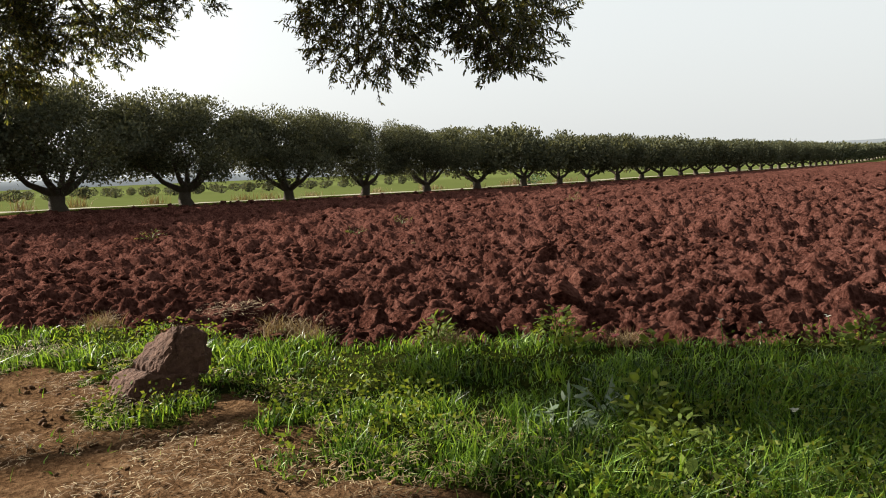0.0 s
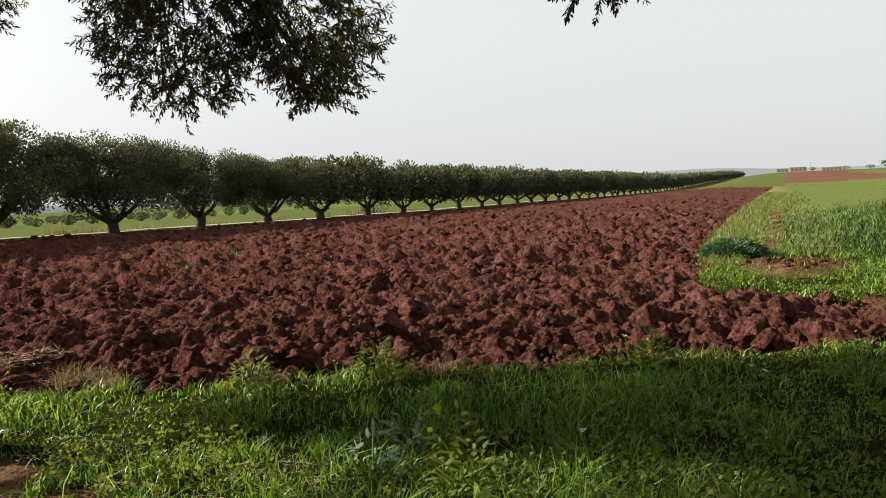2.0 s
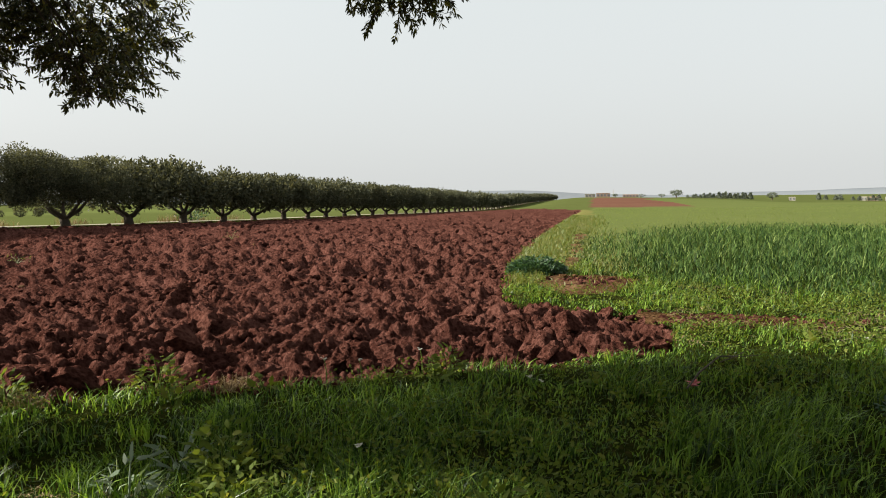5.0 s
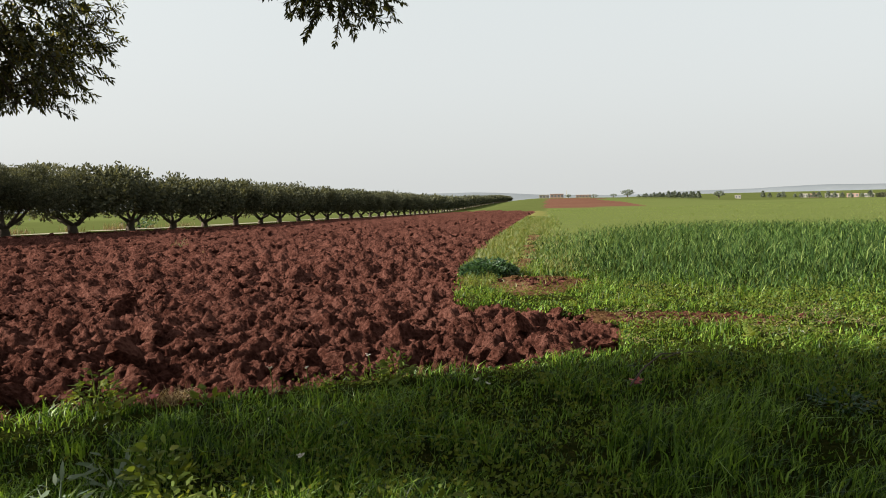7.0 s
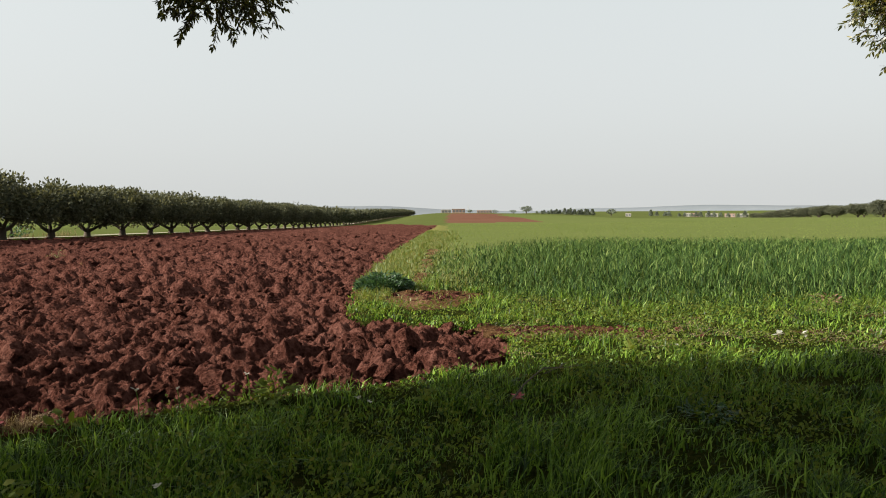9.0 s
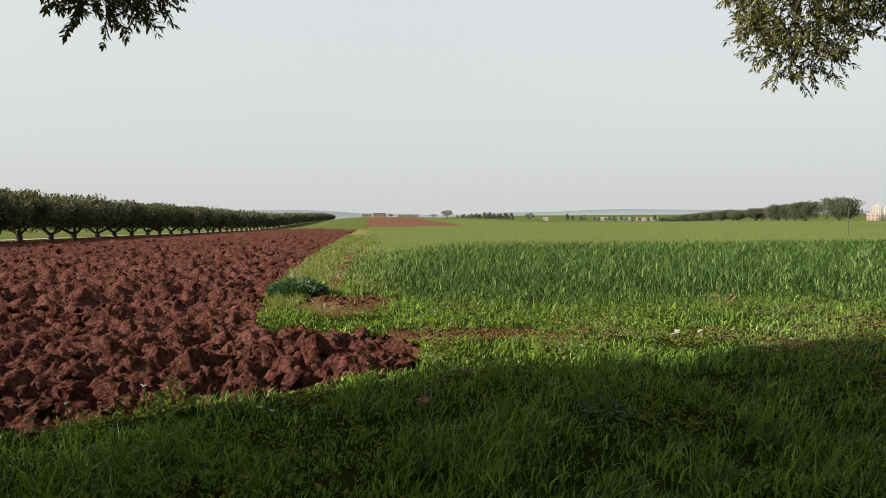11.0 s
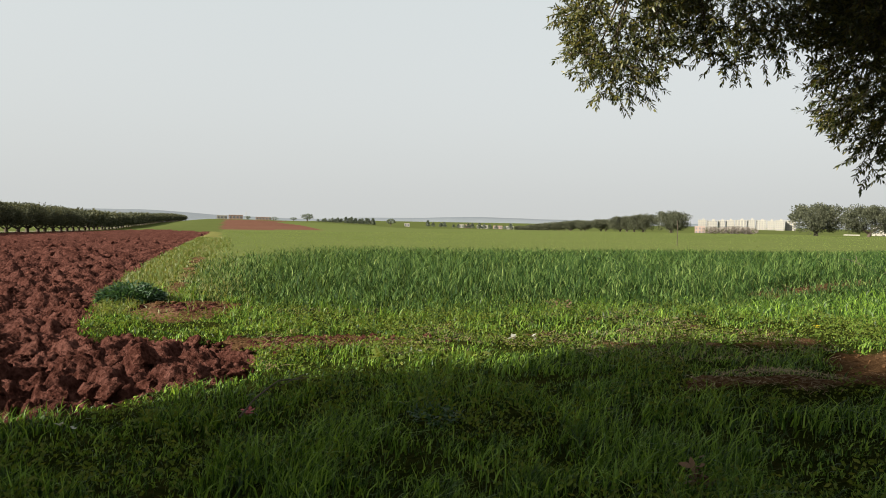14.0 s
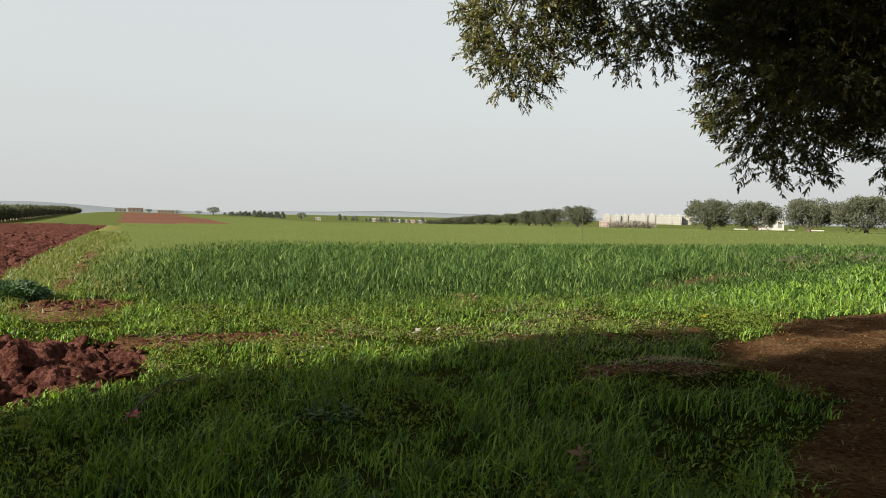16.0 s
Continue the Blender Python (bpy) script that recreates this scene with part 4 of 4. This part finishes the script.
def blossom(name, label, category, mat, x, y, up, size, petals, seed):
    """A few crumpled petals on a thin stalk."""
    g = np.random.default_rng(seed)
    root = new(name)
    root.matrix_world = spot(x, y)
    w = np.linspace(0, 6.2832, petals, endpoint=False) + g.uniform(-0.3, 0.3, petals)
    way = unit(np.stack([np.cos(w), np.sin(w), g.uniform(0.1, 0.9, petals)], 1))
    pos = np.tile([0.0, 0.0, up], (petals, 1)) + 0.15 * size * g.normal(size=(petals, 3))
    co, tris, quads = leaf_mesh(pos, way, np.tile([0.0, 0.0, 1.0], (petals, 1)), size * g.uniform(0.7, 1.2, petals), size * 0.75 * g.uniform(0.7, 1.2, petals))
    part("petal_head", quick("petal_head", co, [tris, quads]), mat, root)
    part("stalk", tubes_mesh("stalk", [tube([(0.02, 0, -0.03), (0.01, 0.01, up * 0.6), (0, 0, up)], [0.004, 0.0035, 0.003], 5)]), GRASS, root)
    return tagged(root, label, category)


for n, (x, y, up, s) in enumerate(((-0.96, 6.15, 0.2, 0.03), (-0.64, 6.7, 0.2, 0.028), (-1.2, 6.0, 0.22, 0.035), (0.45, 6.1, 0.18, 0.035), (0.55, 6.05, 0.17, 0.03), (-0.1, 4.35, 0.2, 0.025), (3.25, 8.75, 0.12, 0.03))):
    tagged(blossom("wild_flower", "small white wild flower above the grass", "flower", PETAL, x, y, up, s, 5, 120 + n), group="white flowers in the verge")
for n, (x, y, s) in enumerate(((4.6, 9.65, 0.09), (4.85, 9.6, 0.06))):
    tagged(blossom("paper_scrap", "crumpled white scrap lying in the weeds", "litter", PETAL, x, y, 0.1, s, 6, 130 + n), group="white scraps")
blossom("red_scrap", "crumpled faded red scrap in the shaded grass", "litter", RED, 1.6, 6.4, 0.14, 0.055, 9, 140)
blossom("red_scrap", "small brown-red scrap in the grass", "litter", RED, -1.65, 5.2, 0.18, 0.05, 5, 141)
blossom("yellow_flower", "single yellow flower by the bare dirt", "flower", YELLOW, 9.4, 10.1, 0.12, 0.06, 6, 142)


def dry_tuft(x, y, h, seed):
    """Withered grass standing at the plough's edge."""
    g = np.random.default_rng(seed)
    n = 170
    root = new("dry_tuft")
    root.matrix_world = spot(x, y)
    foot = np.stack([g.normal(0, 0.09, n), g.normal(0, 0.07, n), np.full(n, -0.03)], 1)
    co, fa = ribbons(foot, g.normal(size=(n, 2)) * 0.55 * h, h * g.uniform(0.4, 1.1, n), 0.007 * g.uniform(0.6, 1.4, n), 3, g)
    tagged(part("foliage", quick("foliage", co, fa), STRAW, root), kind="stuff")
    return tagged(root, "withered straw-coloured grass tuft at the plough's edge", "grass tuft", group="dry tufts at the plough's edge")


for n, (x, y, h) in enumerate(((-4.72, 4.15, 0.26), (-4.5, 4.3, 0.2), (-6.45, 3.05, 0.24), (-6.6, 3.2, 0.2), (-3.0, 4.82, 0.2), (-4.2, 4.22, 0.18), (-1.9, 5.75, 0.16))):
    dry_tuft(x, y, h, 150 + n)


# ---- straw, twigs and stones lying about ----
def litter(g, n, box, keep, length, width, rise=lambda x, y: 0.0):
    x, y = g.uniform(box[0], box[1], n), g.uniform(box[2], box[3], n)
    ok = keep(x, y)
    x, y = x[ok], y[ok]
    n = len(x)
    w = g.uniform(0, 6.2832, n)
    way = unit(np.stack([np.cos(w), np.sin(w), g.uniform(-0.05, 0.35, n)], 1))
    return leaf_mesh(np.stack([x, y, ground_z(x, y) + rise(x, y) + 0.035 + g.uniform(0, 0.03, n)], 1), way, np.tile([0.0, 0.0, 1.0], (n, 1)), length * g.uniform(0.4, 1.5, n), width * g.uniform(0.6, 1.4, n))


g = np.random.default_rng(61)
sets = [litter(g, 30000, (-8, 0.5, 0.8, 4.2), lambda x, y: (ploughed(x, y) < 0) & (y < 3.3 + 0.25 * (x + 3)) & (fnoise(x * 2.2, y * 2.2, 77) > 0.47), 0.05, 0.005),
        litter(g, 8000, (4.6, 17, 2.5, 11), lambda x, y: (bare(x, y) > 0.15) & (fnoise(x * 1.2, y * 1.2, 78) > 0.42), 0.07, 0.006),
        litter(g, 2600, (5.0, 7.6, 6.4, 7.7), lambda x, y: np.hypot((x - 6.3) / 0.95, (y - 7.03) / 0.42) < 0.55 + 1.6 * (fnoise(x * 3.5, y * 5, 87) - 0.3), 0.10, 0.007, lambda x, y: 0.15 * np.exp(-((x - 6.3) / 0.8) ** 2 - ((y - 7.0) / 0.4) ** 2)),
        litter(g, 9000, (1.5, 9, 8.2, 13.5), lambda x, y: (ploughed(x, y) < -0.1) & (fnoise(x * 1.3, y * 1.3, 79) > 0.52), 0.12, 0.008),
        litter(g, 9000, (11, 36, 14.5, 32), lambda x, y: bare(x, y) > 0.2, 0.3, 0.02),
        litter(g, 300, (-6.6, -5.4, 3.9, 4.9), lambda x, y: np.hypot((x + 6.0) / 0.5, (y - 4.4) / 0.4) < 1, 0.12, 0.007)]
co, tri, qua, o = [], [], [], 0
for c, t, q in sets:
    co.append(c), tri.append(t + o), qua.append(q + o)
    o += len(c)
tagged(part("straw", quick("straw", np.concatenate(co), [np.concatenate(tri), np.concatenate(qua)]), STRAW), "dry straw and grass stalks strewn on the dirt", "straw", kind="stuff")

# crumbs of earth on the bare ground
n = 2000
x = np.concatenate([g.uniform(-8, 0.5, n), g.uniform(4.6, 16, n)])
y = np.concatenate([g.uniform(0.6, 3.6, n), g.uniform(2.2, 10.5, n)])
ok = (bare(x, y) > 0.3) & (ploughed(x, y) < 0)
x, y = x[ok], y[ok]
n = len(x)
s = np.minimum(0.012 * np.exp(g.normal(0, 0.55, n)), 0.026)
skin = ico[None] * g.uniform(0.45, 1.3, (n, 12, 1)) * s[:, None, None]
co = (np.stack([x, y, ground_z(x, y) + 0.012], -1)[:, None] + skin).reshape(-1, 3)
tagged(part("earth_crumbs", quick("earth_crumbs", co, (np.arange(n)[:, None, None] * 12 + hull[None]).reshape(-1, 3)), DIRT), "loose crumbs of dry earth on trodden dirt", "earth", kind="stuff")

sr = random.Random(71)
for x, y, s in ((-24.1, 15.0, 0.16), (-20.5, 17.0, 0.11), (-9.0, 9.8, 0.07), (-0.6, 14.35, 0.13), (-0.35, 14.4, 0.08), (-12, 21, 0.1)):
    ob = new("pale_stone", shapes[3 + sr.randrange(3)].copy())
    ob.data.materials.clear()
    ob.data.materials.append(DIRT)
    up = 0.05 if y < 14.6 and y > 14.2 else 0.1
    ob.matrix_world = spot(x, y, up) @ pose(0, 0, 0, sr.uniform(-20, 20), 0, sr.uniform(0, 360)) @ Matrix.Diagonal((s, s * 0.8, s * 0.7, 1))
    tagged(ob, "small pale stone lying on the soil", "stone", group="pale stones")

# a dead branch with dry brush at the crop's end
root = new("dead_branch")
root.matrix_world = spot(24, 21.5)
tb, dr = [], random.Random(9)
for k in range(26):
    a0 = Vector((dr.uniform(-3, 3), dr.uniform(-0.5, 0.5), 0.05))
    tb.append(tube(bend(a0, a0 + Vector((dr.uniform(-1.4, 1.4), dr.uniform(-0.5, 0.5), dr.uniform(0.05, 0.6))), 0.1, 5, dr, 0.06), [0.03, 0.025, 0.02, 0.014, 0.006], 5))
part("brush", tubes_mesh("brush", tb), BARK, root, "grey-brown dry twigs")
tagged(root, "heap of dry brown branches at the field's edge", "branch")

root = new("fallen_twig")
root.matrix_world = spot(1.75, 6.75, 0.1)
part("stick", tubes_mesh("stick", [tube(bend((-0.2, -0.5, 0.05), (0.25, 0.45, 0.14), 0.05, 6, dr, 0.03), [0.008, 0.008, 0.007, 0.006, 0.005, 0.003], 5),
                                   tube(bend((0.05, 0.1, 0.12), (0.35, 0.1, 0.2), 0.02, 4, dr, 0.02), [0.005, 0.004, 0.003, 0.002], 4)]), BARK, root)
tagged(root, "thin dry twig lying in the grass", "twig")


# ---- the distance ----
WALL = noisy("cream_render", ((0.3, (0.2115, 0.1995, 0.1643)), (0.7, (0.2686, 0.2571, 0.2190))), 0.2, 3, 0.9, 0.2, 0.0)
BRICK = noisy("red_render", ((0.3, (0.2101, 0.1408, 0.1116)), (0.7, (0.2807, 0.2073, 0.1709))), 0.3, 3, 0.9, 0.2, 0.0)
GLASS = noisy("dark_window", ((0.3, (0.0554, 0.0610, 0.0665)), (0.7, (0.1109, 0.1164, 0.1220))), 0.3, 3, 0.3, 0.5, 0.0)
# pale blue-grey base colour that stands in for distance haze
HILL = noisy("haze_tinted_hill", ((0.3, (0.1140, 0.1287, 0.1400)), (0.7, (0.1368, 0.1505, 0.1600))), 0.002, 0.01, 1.0, 0.0, 0.0)
CONIFER = leafy("dark_conifer", ((0.0, (0.0500, 0.0600, 0.0450)), (1.0, (0.1000, 0.1200, 0.0850))), 0.7, 0.2, 0.15)
BRUSH = leafy("dry_brush", ((0.0, (0.0936, 0.0792, 0.0684)), (1.0, (0.1872, 0.1656, 0.1440))), 0.85, 0.1, 0.1)


def at(az, d):
    return 1.9 + d * math.sin(radians(az)), 1.3 + d * math.cos(radians(az))


def box(w, d, h, x=0, y=0, z=0, bevel=0.0):
    bm = bmesh.new()
    bmesh.ops.create_cube(bm, size=1)
    bmesh.ops.scale(bm, vec=(w, d, h), verts=bm.verts)
    bmesh.ops.translate(bm, vec=(x, y, z + h / 2), verts=bm.verts)
    if bevel:
        bmesh.ops.bevel(bm, geom=bm.edges[:], offset=bevel, segments=1, affect="EDGES")
    return bm


def building(name, label, az, d, w, deep, h, mat, storeys, bays, sink=1.0, lift=None, flat=True):
    """A block with storeys of windows on the side towards the fields, a parapet and a roof house."""
    x, y = at(az, d)
    root = new(name)
    z = float(ground_z(x, y)) if lift is None else lift
    root.matrix_world = pose(x, y, z, 0, 0, -az)
    part("wall", box(w, deep, h + sink, z=-sink), mat, root)
    part("parapet" if flat else "roof", box(w + 0.3, deep + 0.3, 0.5, z=h + 0.003), mat if flat else BRICK, root)
    if flat and storeys > 3:
        part("stair_house", box(w * 0.22, deep * 0.3, 2.2, x=w * 0.12, z=h + 0.5), mat, root)
    me = None
    for s in range(storeys):
        for b in range(bays):
            if me is None:
                bm = box(w / bays * 0.5, 0.3, h / storeys * 0.55)
                me = bpy.data.meshes.new("window")
                bm.to_mesh(me)
                bm.free()
                me.materials.append(GLASS)
            ob = new("window", me)
            ob.parent = root
            ob.location = ((b + 0.5) / bays * w - w / 2, -deep / 2, (s + 0.28) * h / storeys)
    return tagged(root, label, "building")


br = random.Random(3)
az = 31.75
while az < 38.0:
    w = br.uniform(11, 19)
    step = math.degrees(w / 1150)
    if not 38.2 < az < 39.2:
        ob = building("apartment_block", "pale cream apartment block far across the fields", az + step / 2, 1150 + br.uniform(-8, 14), w * 0.94, 12, br.uniform(12.0, 15.0), WALL, 5, 4, 6.0)
        tagged(ob, group="distant apartment blocks")
    az += step
building("unfinished_house", "brown unfinished house before the apartment blocks", 31.9, 700, 9, 7, 6.5, BRICK, 2, 3, 3)
building("farmhouse", "low salmon-coloured farmhouse on the rise", -5.55, 640, 12, 8, 3.4, BRICK, 1, 4, 2)
building("farmhouse", "small pale farmhouse on the rise", -6.6, 650, 9, 8, 2.9, WALL, 1, 3, 2)
building("long_barn", "long low pink barn on the rise", -3.4, 660, 14, 7, 2.3, BRICK, 1, 5, 2)
building("cottage", "small white cottage on the horizon", 8.3, 660, 5, 5, 2.6, WALL, 1, 2, 2)
for a0, w, m in ((13.4, 9, BRICK), (14.6, 12, WALL), (15.9, 10, BRICK), (16.9, 8, WALL), (12.8, 6, WALL)):
    building("village_house", "low village house far on the horizon", a0, 760, w, 7, 3.2, m, 1, 3, 3)
building("white_house", "low white farm building behind the olives", 44.3, 300, 9, 6, 3.4, WALL, 1, 3, 1)
for a0 in (42.2, 45.4, 47.3):
    x, y = at(a0, 300)
    ob = part("garden_wall", box(5.2, 0.3, 0.65, z=-0.3), WALL)
    ob.matrix_world = pose(x, y, float(ground_z(x, y)), 0, 0, -a0)
    tagged(ob, "stretch of low white garden wall", "wall", group="white wall by the farm")


def far_tree(name, label, category, x, y, h, w, mat, seed, shape):
    """A tree or shrub seen far off: short trunk and a ragged crown of leaf clumps."""
    g = np.random.default_rng(seed)
    root = new(name)
    root.matrix_world = spot(x, y)
    part("trunk", tubes_mesh("trunk", [tube([(0, 0, -0.3), (0.05, 0, h * 0.25), (0, 0.03, h * 0.7)], [w * 0.07, w * 0.055, w * 0.02], 6)]), BARK, root)
    n = 360
    t = g.uniform(0, 1, n)
    if shape == "cone":
        rad = w / 2 * (1.05 - t) ** 0.7 * (0.75 + 0.5 * g.uniform(0, 1, n))
        z = h * (0.08 + 0.92 * t)
    else:
        rad = w / 2 * np.sqrt(np.clip(1 - (2 * t - 1) ** 2, 0.02, 1)) * (0.7 + 0.4 * g.uniform(0, 1, n))
        z = h * ((0.35 if shape == "round" else 0.04) + (0.65 if shape == "round" else 0.9) * t) * g.uniform(0.9, 1.08, n)
    a = g.uniform(0, 6.2832, n)
    rad = rad * (1 + 0.25 * np.sin(3 * a + seed) * np.sin(5 * t + seed))
    co, fa = cards(np.stack([np.cos(a) * rad, np.sin(a) * rad, z], 1), unit(g.normal(size=(n, 3)) + [0, 0, 0.6]), 0.2 * h * g.uniform(0.6, 1.3, n), 0.12 * h, g)
    part("crown", quick("crown", co, fa), mat, root)
    return tagged(root, label, category)


fr = random.Random(8)
for a0, h, w, shape in [(0.1, 6.5, 10, "round"), (-1.0, 3, 6, "round"), (-4.6, 3, 5, "round"), (-2.6, 3, 9, "bush"), (6.95, 6, 8, "round")]:
    x, y = at(a0, 655)
    far_tree("field_tree", "dark round tree on the rise", "tree", x, y, h, w, CONIFER, fr.randrange(999), shape)
for k in range(17):
    x, y = at(1.0 + 4.4 * (k + fr.uniform(-0.3, 0.3)) / 16, 650)
    tagged(far_tree("cypress", "dark slender cypress on the rise", "tree", x, y, fr.uniform(2.4, 4.4) + 0.16 * k, fr.uniform(2.6, 4.5), CONIFER, fr.randrange(999), "cone"), group="cypresses on the rise")
for k in range(15):
    x, y = at(10.1 + 7.2 * (k + fr.uniform(-0.4, 0.4)) / 15, 740)
    tagged(far_tree("cypress", "dark cypress among far village houses", "tree", x, y, fr.uniform(3, 6.5), fr.uniform(3, 5), CONIFER, fr.randrange(999), "cone"), group="far village trees")
for k in range(7):
    x, y = at(32.6 + 3.0 * (k + fr.uniform(-0.3, 0.3)) / 6, 180)
    tagged(far_tree("dry_shrub", "bare grey-brown shrub in the crop", "shrub", x, y, fr.uniform(1.5, 2.0), fr.uniform(2.4, 3.4), BRUSH, fr.randrange(999), "bush"), group="dry shrubs")
# young olives in rows beyond the track
for row, dp in enumerate((-80, -102, -128)):
    for k in range(30):
        x, y = field(dp + fr.uniform(-0.6, 0.6), -8 + 3.6 * k + 2 * row)
        tagged(far_tree("young_olive", "low rounded young olive in a far row", "tree", x, y, fr.uniform(1.0, 1.4), fr.uniform(1.3, 1.9), OLIVE_FAR, 500 + k % 6, "bush"), group="young olives beyond the track")
# dry weeds by the pale track
def dry_weed(x, y, h, w, seed):
    """A sparse spray of dry stalks."""
    g = np.random.default_rng(seed)
    n = 90
    root = new("dry_weed")
    root.matrix_world = spot(x, y)
    at0 = np.stack([g.normal(0, w * 0.4, n), g.normal(0, w * 0.25, n), np.full(n, -0.02)], 1)
    co, fa = ribbons(at0, g.normal(size=(n, 2)) * 0.25 * h, h * g.uniform(0.35, 1, n), np.full(n, 0.03), 2, g)
    tagged(part("foliage", quick("foliage", co, fa), STRAW, root), kind="stuff")
    return tagged(root, "sparse dry yellow-brown weed by the track", "weed", group="dry weeds by the track")


for k in range(16):
    x, y = field(-38 + fr.uniform(-1, 4) * 0.5, 8 + 4.3 * k + fr.uniform(-1.5, 1.5))
    dry_weed(x, y, fr.uniform(0.5, 1.0), fr.uniform(0.8, 1.6), fr.randrange(999))
x, y = field(-37.5, 62)
far_tree("green_shrub", "dark green shrub behind the olive row", "shrub", x, y, 1.1, 3.0, DARK_WEED, 77, "bush")

root = new("post")
x, y = at(30.3, 60)
root.matrix_world = spot(x, y)
part("stake", tubes_mesh("stake", [tube([(0, 0, -0.2), (0.01, 0, 1.0), (0, 0.01, 2.1)], [0.03, 0.028, 0.025], 8)]), BARK, root)
tagged(root, "thin pale stake standing in the crop", "post")
root = new("mast")
x, y = at(-4.75, 680)
root.matrix_world = spot(x, y)
part("pole", tubes_mesh("pole", [tube([(0, 0, -0.5), (0, 0, 4), (0, 0, 8)], [0.3, 0.22, 0.12], 6)]), TRACK, root)
tagged(root, "thin mast beside a farmhouse", "mast")

# far hills, their haze painted into the pale base colour
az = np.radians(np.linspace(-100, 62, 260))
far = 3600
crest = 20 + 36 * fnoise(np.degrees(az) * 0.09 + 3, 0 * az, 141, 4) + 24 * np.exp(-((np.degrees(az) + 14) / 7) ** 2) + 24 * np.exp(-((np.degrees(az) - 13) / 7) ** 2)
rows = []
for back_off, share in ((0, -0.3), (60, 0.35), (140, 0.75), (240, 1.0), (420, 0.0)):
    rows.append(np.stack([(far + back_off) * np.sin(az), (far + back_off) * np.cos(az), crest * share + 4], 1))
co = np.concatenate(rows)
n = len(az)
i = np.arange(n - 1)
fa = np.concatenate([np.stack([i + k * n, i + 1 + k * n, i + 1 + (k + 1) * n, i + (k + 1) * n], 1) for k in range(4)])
tagged(part("backdrop", smooth_faces(quick("backdrop", co, fa)), HILL), "low hills with haze painted pale into their colour", "hills", kind="structure")
